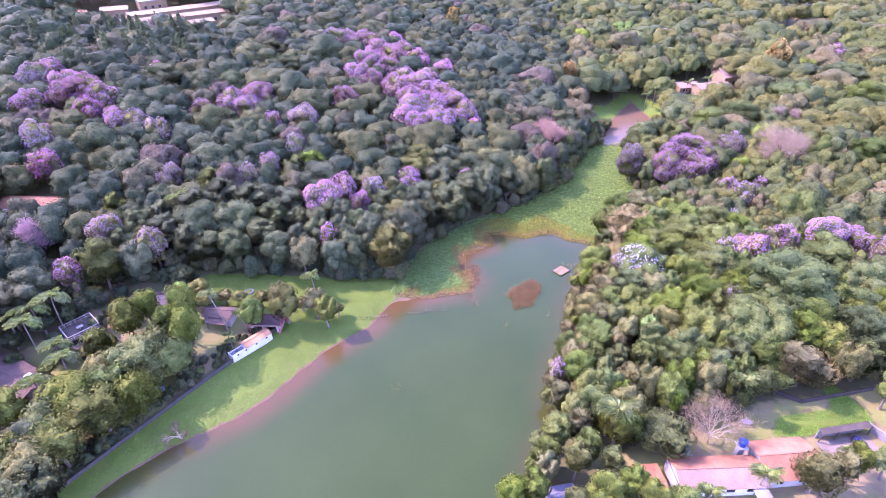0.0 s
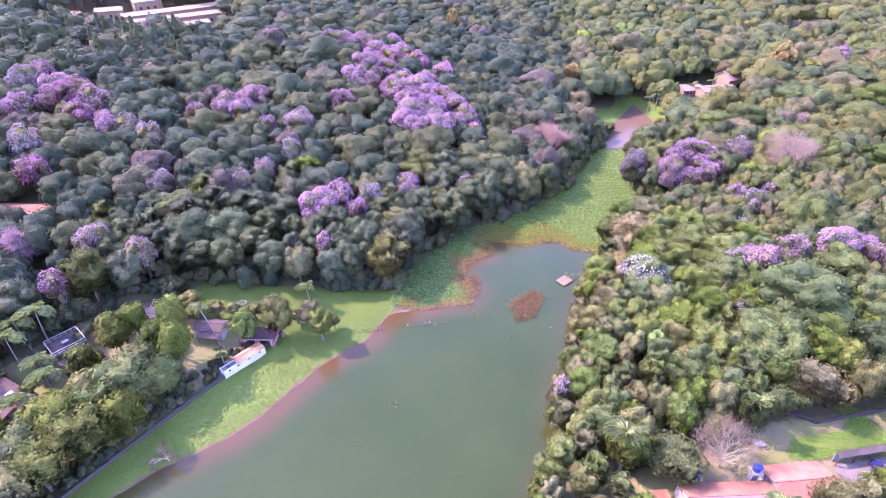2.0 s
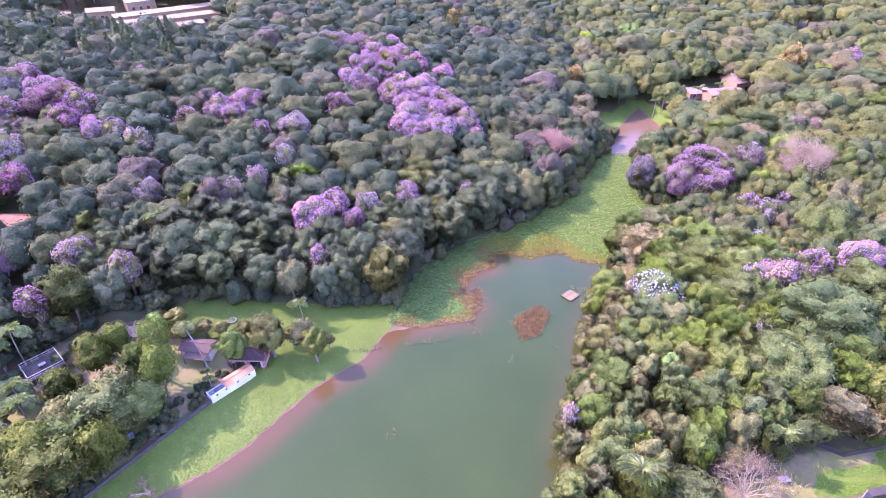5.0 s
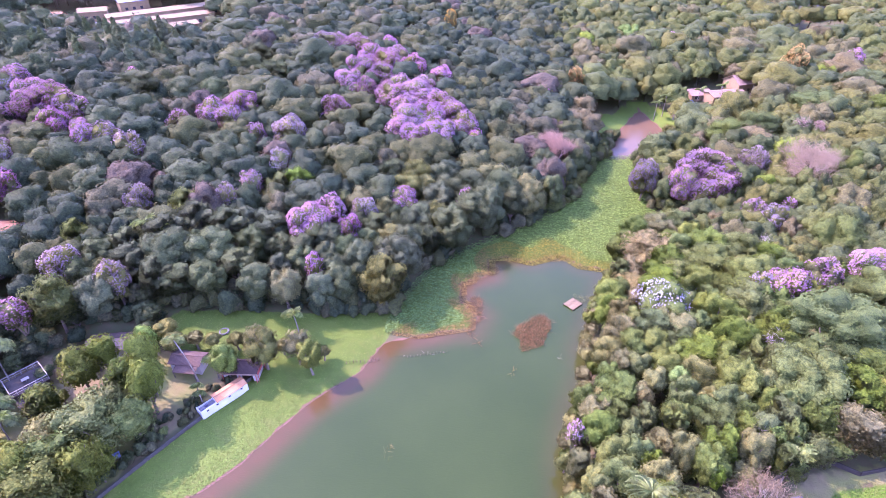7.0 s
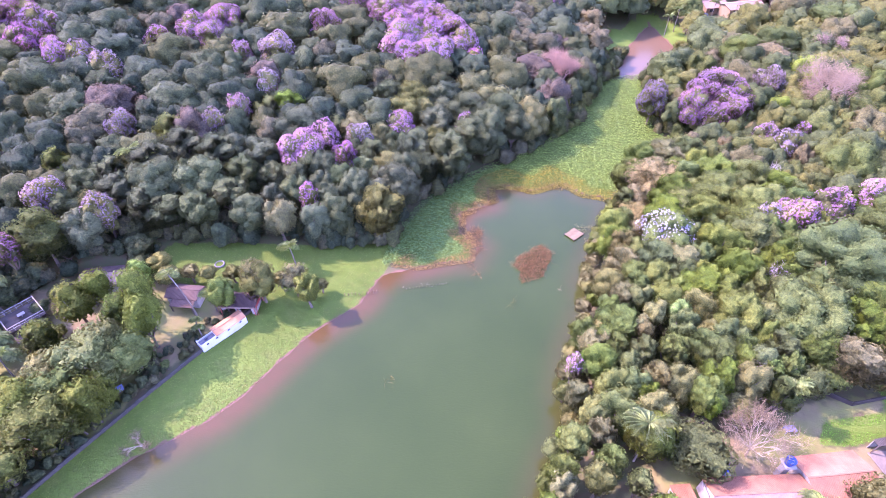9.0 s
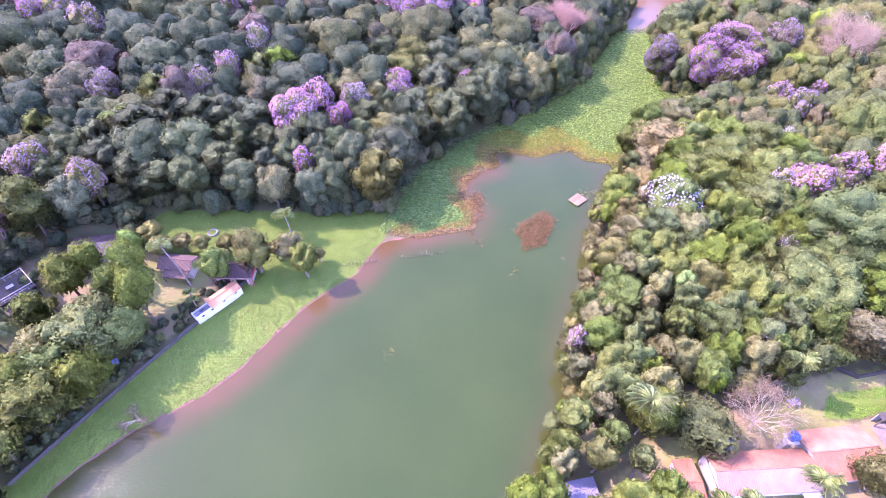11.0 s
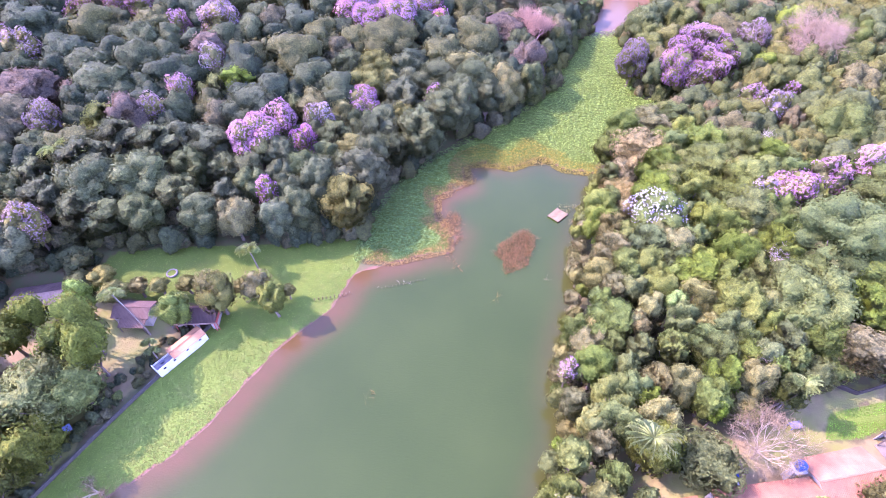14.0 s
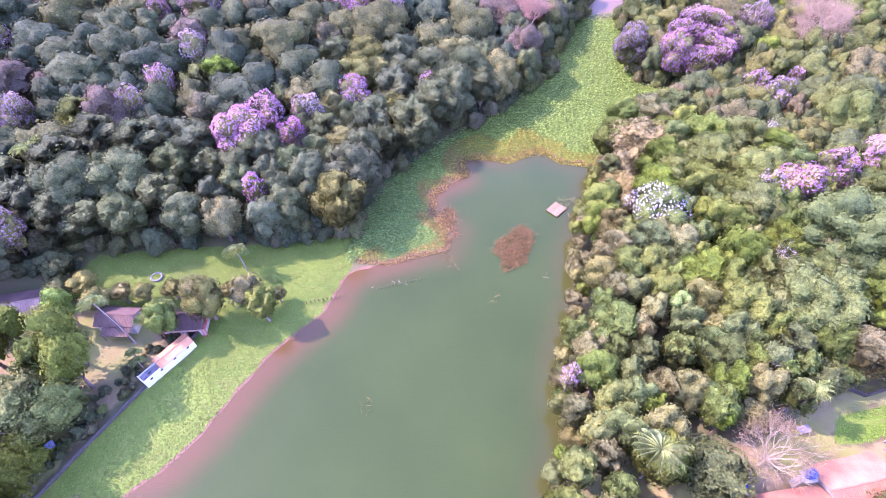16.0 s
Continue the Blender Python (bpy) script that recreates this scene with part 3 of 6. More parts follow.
MUTED = [(-49.7, 253.2, 7.0), (-48.4, 176.2, 4.8), (-20.4, 136.8, 3.4), (-81.1, 106.6, 3.3), (-68.9, 103.6, 3.0), (-55.6, 137.1, 3.0), (-75.4, 131.6, 3.2),
         (-90.9, 159.6, 4.0), (62.7, 161.1, 4.2), (64.8, 99.4, 2.7), (94.8, 161.0, 4.1), (-121.8, 149.4, 4.1), (-144.5, 188.1, 5.7), (-99.2, 164.6, 3.7),
         (84.4, 129.8, 3.2), (-47.2, 157.0, 3.3)]
YELLOW = [(150.3, 244.6, 4.4), (57.2, 239.7, 3.6), (5.3, 308.8, 3.4)]
SILVER = [(46.6, 100.3, 5.0)]
for spots, bloom, label in (
    (PINK, "pink", "flowering tree covered in pink-purple blossom"), (PINK_HILL, "pink", "flowering tree covered in pink-purple blossom"), (PINK_EAST, "pink", "flowering tree covered in pink-purple blossom"),
    (VIVID, "vivid", "flowering tree in vivid magenta bloom"), (MUTED, "muted", "tree with faded mauve blossom over grey-green leaves"),
    (YELLOW, "yellow", "tree in golden yellow bloom"), (SILVER, "silver", "tree with large silvery white leaves"),
):
    for x, y, r in spots:
        plant("flowering_tree" if bloom != "silver" else "silver_leaved_tree", x, y, r, "grey" if bloom != "silver" else "dark", label, "flowering trees in the wood", bloom, tall=tree_height(r) + {"silver": 0, "yellow": 6.0}.get(bloom, 1.8))

# broad crowns that stand out in the wood
GREEN_TREES = [(61.9, 88.0, 3.4), (61.3, 75.8, 6.3), (54.6, 86.1, 4.4), (43.2, 65.7, 2.9), (29.8, 73.9, 2.2), (38.4, 71.7, 2.6), (47.9, 67.8, 2.2), (25.8, 78.1, 2.4), (30.9, 69.7, 2.1), (43.2, 71.6, 2.6),
               (53.7, 72.6, 1.9), (54.1, 66.7, 2.0), (49.0, 70.5, 1.9), (32.1, 64.1, 1.8), (106.8, 185.1, 7.3), (156.2, 191.7, 7.5), (-42.1, 87.8, 2.4), (10.9, 46.4, 2.5), (29.2, 46.1, 2.2), (26.8, 49.6, 1.8), (35.1, 41.8, 2.0), (24.2, 53.6, 2.2), (14.1, 46.8, 2.4), (70.1, 48.7, 2.2), (76.0, 52.0, 2.4), (77.5, 60.8, 2.4)]
OLIVE_TREES = [(-65.3, 132.4, 4.2), (-45.5, 147.0, 3.6), (-84.0, 118.0, 3.4), (61.6, 102.3, 4.8), (55.8, 95.6, 3.9), (58.6, 79.6, 3.4), (33.8, 72.4, 2.3), (27.4, 65.6, 3.1), (24.3, 61.8, 2.6), (41.8, 89.3, 2.8),
               (19.6, 57.0, 2.6), (40.9, 83.4, 2.9), (48.8, 89.0, 2.2), (17.3, 53.0, 2.4), (-26.3, 89.6, 2.4), (56.7, 82.9, 3.0), (24.5, 44.4, 2.9), (31.2, 42.9, 2.2), (20.0, 43.8, 2.0), (63.3, 48.1, 1.9)]
GREY_TREES = [(45.7, 80.1, 3.3), (37.9, 79.9, 2.2), (26.7, 74.7, 2.9), (47.6, 64.5, 2.8), (23.8, 58.2, 2.4), (21.8, 65.7, 2.1), (37.7, 65.3, 2.8), 
              (45.1, 74.5, 2.1), (34.4, 77.2, 1.8), (29.3, 59.8, 1.4), (58.4, 90.1, 2.0),
              (-35.5, 90.4, 3.1), (-66.2, 67.8, 1.9), (23.8, 62.2, 2.2), (21.9, 51.0, 2.2), (17.0, 51.2, 2.0), (60.8, 46.8, 1.8)]
TAN_TREES = [(35.8, 93.4, 3.5), (32.6, 88.6, 3.0), (37.9, 99.4, 3.0), (63.6, 66.6, 3.6), (34.6, 76.4, 2.0), (27.8, 77.8, 1.6), (23.4, 70.0, 1.8)]
YARD_TREES = [(-66.0, 62.0, 3.6), (-69.0, 58.5, 3.4), (-61.5, 70.5, 3.6), (-65.5, 66.5, 3.0), (-72.5, 52.0, 3.6),
              (-77.0, 60.0, 3.2), (-66.5, 83.0, 3.2), (-69.0, 76.0, 2.6), (-70.0, 49.0, 3.4), (-64.0, 86.8, 2.6)]
HEDGE_TREES = [(-24.6, 93.4, 1.4), (-42.6, 95.0, 1.8), (-47.2, 94.6, 1.7), (-33.2, 94.6, 1.6), (-54.5, 93.4, 2.2), (-57.0, 96.0, 2.2), (-50.5, 94.2, 1.8)]
DARK_TREES = [(72.7, 85.8, 9.0), (66.0, 97.0, 3.9), (78.2, 72.2, 5.2), (52.1, 102.9, 2.4), (31.1, 83.0, 1.9), (50.8, 62.0, 1.6), (43.9, 85.7, 1.6), (88.0, 86.9, 4.8),
              (93.4, 118.2, 5.9), (132.9, 200.1, 8.0), (95.8, 181.7, 6.4), (118.6, 157.2, 6.0), (129.8, 147.8, 6.0), (-105.6, 198.7, 7.7), (-90.3, 201.9, 6.4), (-66.0, 224.6, 7.0),
              (-74.6, 240.8, 6.0), (-80.6, 203.9, 6.0), (163.6, 215.7, 8.0), (-64.7, 46.2, 4.0), (-70.0, 55.0, 2.9)]
LIME_TREES = [(40.6, 60.5, 1.1), (24.3, 71.5, 1.6), (41.8, 79.4, 1.9), (30.5, 83.8, 1.4), (51.1, 65.5, 1.5), (-40.6, 150.7, 4.3), (100.2, 310.2, 6.2), (-57.5, 90.0, 2.2)]
for spots, kind, label in (
    (GREEN_TREES, "green", "broad-leaved tree with a mid-green crown"), (OLIVE_TREES, "olive", "broad-leaved tree with an olive-green crown"),
    (GREY_TREES, "grey", "tree with a dry grey-green crown"), (DARK_TREES, "dark", "large tree with a dense dark green dome"),
    (LIME_TREES, "lime", "tree with fresh bright lime-green leaves"), (YARD_TREES, "olive", "broad-leaved tree with an olive-green crown"),
    (TAN_TREES, "tan", "tree with dry tan-grey foliage"), (HEDGE_TREES, "grey", "small round grey-green tree behind the cottage"),
):
    for x, y, r in spots:
        plant("tree", x, y, r, kind, label, "trees of the wood", tall=1.6 * r + 1.4 if spots is HEDGE_TREES else 0.0, airy=spots is YARD_TREES)

for i in range(26):
    x, y = random.uniform(-92, -44), random.uniform(94, 106)
    if min(math.hypot((x - cx) / (a + 0.5), (y - cy) / (b + 0.5)) for cx, cy, a, b in CLEARINGS) > 1 and inside(LAWN, np.array([x]), np.array([y]))[0] > 1:
        plant("shrub", x, y, random.uniform(1.4, 2.6), "dark", "dense dark green shrub under the trees", "shrubs behind the yard", category="shrub", tall=random.uniform(3.0, 6.0))

# garden shrubs of the west yard
for x, y, r, kind in ((-73.0, 77.0, 1.6, "grey"), (-70.0, 75.5, 1.9, "grey"), (-78.6, 76.0, 1.5, "dark"), (-80.5, 79.5, 1.8, "dark"), (-72.5, 68.0, 1.6, "green"), (-69.8, 70.5, 1.3, "grey"), (-66.0, 76.5, 1.4, "olive"),
                      (-68.0, 64.5, 1.7, "dark"), (-75.5, 62.5, 1.8, "dark"), (-79.0, 64.5, 1.5, "green"), (-64.5, 79.0, 1.5, "olive"), (-60.5, 86.0, 1.4, "green"), (-62.5, 83.5, 1.2, "olive"), (-74.5, 84.5, 1.7, "dark"),
                      (-81.5, 86.5, 2.2, "dark"), (-85.5, 83.5, 2.4, "dark"), (-88.5, 78.5, 2.2, "dark"), (-79.5, 88.5, 2.2, "dark"), (-73.0, 88.0, 1.9, "dark"), (-59.0, 89.0, 1.3, "green"), (-70.5, 88.2, 1.6, "dark"),
                      (-52.5, 76.0, 0.9, "green"), (-49.5, 74.6, 0.8, "green"), (-53.6, 69.6, 1.0, "dark"), (-56.2, 66.2, 1.1, "dark"), (-58.6, 62.6, 1.2, "olive"), (-62.0, 65.2, 1.4, "green"),
                      (-86.5, 74.5, 1.8, "dark"), (-89.0, 70.0, 2.0, "dark"), (-76.8, 69.4, 1.5, "dark"), (-78.4, 72.4, 1.7, "green"), (-72.2, 63.6, 1.7, "dark"), (-66.8, 71.4, 1.4, "dark"), (-72.8, 80.6, 1.5, "dark"), (-69.4, 80.0, 1.4, "olive"), (-66.8, 87.6, 1.7, "dark"), (-57.4, 86.2, 1.2, "dark"), (-83.2, 63.4, 1.6, "grey")):
    plant("shrub", x, y, r, kind, {"grey": "dry grey-green shrub in the yard", "dark": "dense dark green shrub in the yard", "green": "leafy mid-green shrub in the yard", "olive": "leafy olive-green shrub in the yard"}[kind], "shrubs in the west yard", category="shrub", tall=r * 1.5 + 1.2)

# tall yard trees with high crowns
for x, y, r, tall, kind in ((-58.4, 72.6, 5.6, 12.0, "olive"), (-53.2, 73.6, 3.4, 10.5, "deep"), (-61.0, 60.6, 4.8, 12.5, "olive"), (-57.2, 64.6, 3.3, 12.5, "olive"), (-66.8, 49.4, 4.0, 11.5, "grey"), (-65.6, 54.6, 4.6, 11.0, "olive"), (-64.8, 69.4, 3.6, 10.0, "grey"), (-52.7, 79.0, 3.0, 14.0, "green"), (-35.9, 90.9, 3.1, 11.5, "grey"), (-29.4, 92.4, 2.6, 9.0, "grey"),
                            (-54.3, 82.8, 3.2, 15.5, "green"), (-56.6, 79.4, 2.8, 14.0, "green"), (-57.5, 75.6, 3.6, 12.5, "olive"), (-56.4, 67.6, 2.8, 9.5, "olive"), (-77.5, 96.2, 4.2, 14.5, "olive"), (-66.8, 63.4, 4.4, 12.5, "olive"), (-61.4, 66.0, 3.4, 12.0, "deep")):
    plant("tree", x, y, r, kind, "tall slender tree with a high bright green crown" if kind == "green" else "tall tree with a broad airy olive-green crown" if kind == "olive" else "tree with a round dry grey-green crown" if kind == "grey" else "tall tree with a dense mid-green crown", "trees of the yard", tall=tall, airy=True)

plant("tree", 36.1, 53.8, 4.2, "olive", "broad airy tree with pale olive foliage", "trees of the wood", tall=7.6, airy=True)
plant("tree", 57.4, 46.6, 3.4, "grey", "airy tree with thin grey-green foliage by the house", "trees of the wood", tall=9.0, airy=True)
for x, y, r, tall in ((50.2, 121.6, 5.6, 13.0), (46.5, 117.5, 3.4, 9.0), (43.0, 113.0, 3.0, 7.5), (42.3, 106.0, 2.9, 8.0), (40.4, 111.4, 2.4, 6.5), (44.8, 110.4, 2.8, 8.0), (39.0, 101.0, 2.6, 7.5)):
    plant("tree", x, y, r, "straw", "tall feathery tree with dry straw-brown foliage" if r > 5 else "low tree with dry straw-brown foliage", "trees of the wood", tall=tall, airy=True)

for x, y, r, tall, kind, label in ((66.0, 66.9, 4.6, 8.5, "straw", "round tree with dry straw-brown foliage behind the lawn"), (57.4, 64.8, 3.0, 7.0, "olive", "small olive-green tree by the yard"), (61.6, 66.0, 2.6, 6.5, "green", "small leafy green tree by the yard"),
                                   (52.4, 62.6, 2.7, 6.5, "olive", "small olive-green tree by the yard"), (45.6, 61.4, 2.6, 6.0, "grey", "small dry grey-green tree by the yard")):
    plant("tree", x, y, r, kind, label, "trees of the wood", tall=tall, airy=True)

# shrubs that lean out over the east shore
bank = [(41.5, 121), (39.5, 115), (35, 106.5), (30.5, 97), (30, 89.5), (26.8, 84), (23.6, 77), (21.4, 69), (20.8, 62), (17.6, 57), (14.5, 50), (10, 41)]
for (ax, ay), (bx, by) in zip(bank, bank[1:]):
    n = max(2, round(math.hypot(bx - ax, by - ay) / 1.9))
    for i in range(n):
        s = (i + random.uniform(0.2, 0.8)) / n
        x, y = ax + (bx - ax) * s + random.uniform(-0.9, 0.8), ay + (by - ay) * s
        kind = random.choice(("tan", "olive", "grey", "olive") if y > 86 else ("grey", "olive", "green", "olive", "tan"))
        plant("shrub", x, y, random.uniform(1.1, 1.9), kind, {"tan": "dry tan-leaved shrub leaning over the water", "grey": "grey-green shrub leaning over the water", "olive": "olive shrub leaning over the water", "green": "green shrub leaning over the water"}[kind], "shrubs on the east shore", category="shrub", tall=random.uniform(2.4, 5.0))

# the wood between them: sizes and places by chance, kept off water, lawns, yards and houses
rng = np.random.default_rng(11)
count = 60000
wx, wy = rng.uniform(-290, 310, count), rng.uniform(30, 400, count)
wr = rng.uniform(0, 1, count) ** 1.2
wr = (2.2 + 3.0 * wr + 0.7 * smooth(20, -10, wx)) * (1 + 0.85 * smooth(105, 230, wy))
seen = (np.abs(wx) < 42 + 0.86 * wy) & (wy > 40)
room = np.minimum.reduce([inside(p, wx, wy) - by for p, by in ((LAKE, 0), (MARSH, 0.8), (POND, 5.0), (LAWN, 0), (YARD, 0), (EAST_YARD, 0), (POND_LAWN, 0.5))])
sites = np.minimum.reduce([np.hypot((wx - x) / a, (wy - y) / b) for x, y, a, b in CLEARINGS])
ok = seen & (room > 0.3 * wr) & (sites > 1)
cells = {}


def crowded(x, y, r):
    ix, iy = int(x // 8), int(y // 8)
    for i in range(ix - 2, ix + 3):
        for j in range(iy - 2, iy + 3):
            for a, b, c in cells.get((i, j), ()):
                if (a - x) ** 2 + (b - y) ** 2 < ((0.5 if x > 12 else 0.58) * (c + r)) ** 2:
                    return True
    return False


for x, y, r in PLANTED:
    cells.setdefault((int(x // 8), int(y // 8)), []).append((x, y, r))
wood = []
for x, y, r in zip(wx[ok], wy[ok], wr[ok]):
    if not crowded(x, y, r):
        cells.setdefault((int(x // 8), int(y // 8)), []).append((x, y, r))
        wood.append((float(x), float(y), float(r)))
wood.sort(key=lambda w: math.hypot(w[0], w[1] - 40) - 14 * (abs(w[0] - 25) < 40))
LABEL = {"dark": "large tree with a dense dark green dome", "green": "broad-leaved tree with a mid-green crown", "olive": "broad-leaved tree with an olive-green crown",
         "grey": "tree with a dry grey-green crown", "lime": "tree with fresh bright lime-green leaves", "tan": "tree with dry tan-grey foliage"}
NEAR = 210
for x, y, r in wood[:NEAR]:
    # near west trees mostly take the dark leaves that hold painted haze
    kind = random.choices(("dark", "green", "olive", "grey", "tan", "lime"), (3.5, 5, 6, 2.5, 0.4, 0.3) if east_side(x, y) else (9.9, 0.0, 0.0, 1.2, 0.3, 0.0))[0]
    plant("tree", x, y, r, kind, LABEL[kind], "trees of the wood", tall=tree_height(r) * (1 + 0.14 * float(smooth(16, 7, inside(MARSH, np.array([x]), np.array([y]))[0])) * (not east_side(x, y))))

# the rest of the wood, past counting
mid_shapes = [leafy_crown(760 + k, 1.0, 1.0, 10, (16, 22, 30)[k % 3], (0.155, 0.175, 0.14)[k % 3], 520, 0.052, -0.5) for k in range(6)]
near_shapes = [leafy_crown(700 + k, 1.0, 1.0, 9, (16, 22, 30)[k % 3], (0.165, 0.185, 0.15)[k % 3], 480, 0.054, -0.4) for k in range(6)]
low_shapes = [leafy_crown(740 + k, 1.0, 1.0, 5, 10, 0.26, 150, 0.1, -0.1) for k in range(6)]
far_shapes = [leafy_crown(720 + k, 1.0, 1.0, 8, (20, 26, 32)[k % 3], (0.185, 0.2, 0.17)[k % 3], 260, 0.06, -0.25) for k in range(6)]
last_shapes = [leafy_crown(780 + k, 1.0, 1.0, 7, 22, 0.2, 110, 0.075, -0.15) for k in range(6)]
pole = []
tube(pole, [(0, 0, 0), (0, 0, 1)], [1.0, 0.6], 4)
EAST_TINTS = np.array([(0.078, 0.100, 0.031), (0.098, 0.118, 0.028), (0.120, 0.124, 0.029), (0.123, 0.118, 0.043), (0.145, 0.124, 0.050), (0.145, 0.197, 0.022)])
# bluer and darker than the east: haze over the west wood, painted in
WEST_HAZE_TINTS = np.array([(0.057, 0.081, 0.038), (0.072, 0.095, 0.038), (0.096, 0.107, 0.036), (0.105, 0.105, 0.048), (0.129, 0.103, 0.066), (0.092, 0.120, 0.036)])
verts, quads, lies, tints, base = [], [], [], [], 0
for i, (x, y, r) in enumerate(wood[NEAR:]):
    v, q, lie = (mid_shapes if y < 165 and x > 25 else near_shapes if y < 190 else far_shapes if y < 255 else last_shapes)[i % 6]
    z, h = float(ground_height(x, y)), tree_height(r) * rng.uniform(0.85, 1.1)
    h *= 1 + 0.14 * float(smooth(16, 7, inside(MARSH, np.array([x]), np.array([y]))[0])) * (x < 40)
    deep = min(0.46 * h, 1.25 * r + 0.9)
    a = rng.uniform(0, 6.28)
    turn = np.array([[math.cos(a), math.sin(a), 0], [-math.sin(a), math.cos(a), 0], [0, 0, 1]])
    pv, pq = pole[0]
    # west crowns get the tints with haze in them, and a lower factor
    tints_here = EAST_TINTS if east_side(x + rng.uniform(-8, 8), y) else WEST_HAZE_TINTS
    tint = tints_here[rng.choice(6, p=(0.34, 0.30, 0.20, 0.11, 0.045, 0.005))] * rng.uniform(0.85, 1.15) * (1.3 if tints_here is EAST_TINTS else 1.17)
    for vv, qq, col in ((v * (1.1 * r, 1.1 * r, deep) @ turn + (x, y, z + h - deep), q, tint), (pv * (0.2, 0.2, h - deep) + (x, y, z), pq, np.array((0.14, 0.11, 0.08)))):
        verts.append(vv)
        quads.append(qq + base)
        tints.append(np.tile((*col, 1.0), (len(vv), 1)))
        base += len(vv)
    lies += [lie @ turn, np.zeros((len(pv), 3))]
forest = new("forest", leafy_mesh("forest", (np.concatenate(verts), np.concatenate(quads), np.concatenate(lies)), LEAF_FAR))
paint(forest.data, "tint", np.concatenate(tints))
tagged(forest, "dense mixed wood of green crowns on rising ground", "forest", kind="stuff")

# undergrowth along the wood's edges, past counting
ux, uy = rng.uniform(-110, 110, 9000), rng.uniform(40, 215, 9000)
edge = np.minimum.reduce([inside(p, ux, uy) for p in (MARSH, LAWN, POND, POND_LAWN)])
keep = (inside(LAKE, ux, uy) > 9) & (edge > -0.6) & (edge < 4.5) & (inside(YARD, ux, uy) > 1) & (inside(EAST_YARD, ux, uy) > 1) & (np.minimum.reduce([np.hypot((ux - x) / a, (uy - y) / b) for x, y, a, b in CLEARINGS]) > 1)
keep &= ~((ux < -10) & (uy < 100))
clumps = [(x, y, rng.uniform(1.1, 2.7)) for x, y in list(zip(ux[keep], uy[keep]))[:420]]
for x0, x1, y0, y1, count in ((-115, -46, 84, 116, 420), (18, 84, 62, 112, 260)):
    ux, uy = rng.uniform(x0, x1, count), rng.uniform(y0, y1, count)
    free = np.minimum.reduce([inside(p, ux, uy) for p in (LAKE, LAWN, MARSH, YARD, EAST_YARD)]) > 1.2
    free &= np.minimum.reduce([np.hypot((ux - x) / a, (uy - y) / b) for x, y, a, b in CLEARINGS]) > 1
    clumps += [(x, y, rng.uniform(1.2, 2.4)) for x, y in zip(ux[free], uy[free])]
for (ax, ay), (bx, by) in (((-40, 86), (-52.5, 69)), ((-52.5, 69), (-64.5, 51.5))):
    for i in range(46):
        t, away = rng.uniform(0, 1), rng.uniform(0.6, 4.2)
        clumps.append((ax + (bx - ax) * t - 0.8 * away, ay + (by - ay) * t + 0.6 * away, rng.uniform(0.4, 1.0) * (1.3 if t > 0.5 or ax < -50 else 0.8)))
verts, quads, lies, tints, base = [], [], [], [], 0
for i, (x, y, r) in enumerate(clumps):
    v, q, lie = low_shapes[i % 6]
    lies.append(lie)
    z = float(ground_height(x, y))
    verts.append(v * (r, r, r * rng.uniform(0.9, 1.9)) + (x, y, z + r * 0.6))
    quads.append(q + base)
    # west clumps carry the painted haze in their tint too
    tints.append(np.tile((*((EAST_TINTS if x > 30 else WEST_HAZE_TINTS)[rng.choice(4)] * rng.uniform(1.0, 1.5)), 1.0), (len(v), 1)))
    base += len(v)
under = new("undergrowth", leafy_mesh("undergrowth", (np.concatenate(verts), np.concatenate(quads), np.concatenate(lies)), LEAF_FAR))
paint(under.data, "tint", np.concatenate(tints))
tagged(under, "low green undergrowth along the edge of the wood", "undergrowth", kind="stuff")
print("trees", len(PLANTED), "wood", len(wood), "quads", sum(map(len, quads)))

# ---- plants of the water's edge ----
def tuft_field(name, x, y, z, tint, size, spread, label, category, upright=0.0, slim=0.62, lie=None):
    """Many leaves lying over the ground as one object."""
    at = np.stack([x, y, z], 1)
    normal = np.stack([rng.normal(scale=spread, size=len(x)), rng.normal(scale=spread, size=len(x)), np.full(len(x), 1.0 - upright)], 1)
    v, q = leaf_quads(rng, at, normal, size, slim)
    if lie is None:
        lie = np.tile((0.0, 0.0, 1.0), (len(x), 1))
    ob = new(name, leafy_mesh(name, (v, q, np.repeat(lie, 4, axis=0)), LEAF_FAR))
    paint(ob.data, "tint", np.repeat(np.c_[tint, np.ones(len(x))], 4, axis=0))
    return tagged(ob, label, category, kind="stuff")


def scatter(poly, count, margin=0.0):
    p = np.array(poly)
    x, y = rng.uniform(p[:, 0].min() - 3, p[:, 0].max() + 3, count), rng.uniform(p[:, 1].min() - 3, p[:, 1].max() + 3, count)
    keep = inside(poly, x, y) < margin
    return x[keep], y[keep]


def ripple(x, y, size):
    """A smooth unevenness between 0 and 1."""
    return 0.5 + 0.25 * (np.sin(x / size + 1.7 * np.sin(y / size * 0.8)) + np.sin(y / size * 1.13 + 1.9 * np.sin(x / size * 0.7 + 2)))


x, y = scatter(MARSH, 300000, 1.2)
shore = inside(LAKE, x, y)
keep = shore > -1.3
x, y, shore = x[keep], y[keep], shore[keep]


TUFT_WAVES = [(k * math.cos(a), k * math.sin(a), 5.1 * k) for k, a in ((2.1, 0.4), (2.9, 1.9), (3.7, 2.8), (4.6, 1.1), (5.9, 0.1), (7.3, 2.3), (8.8, 1.6))]


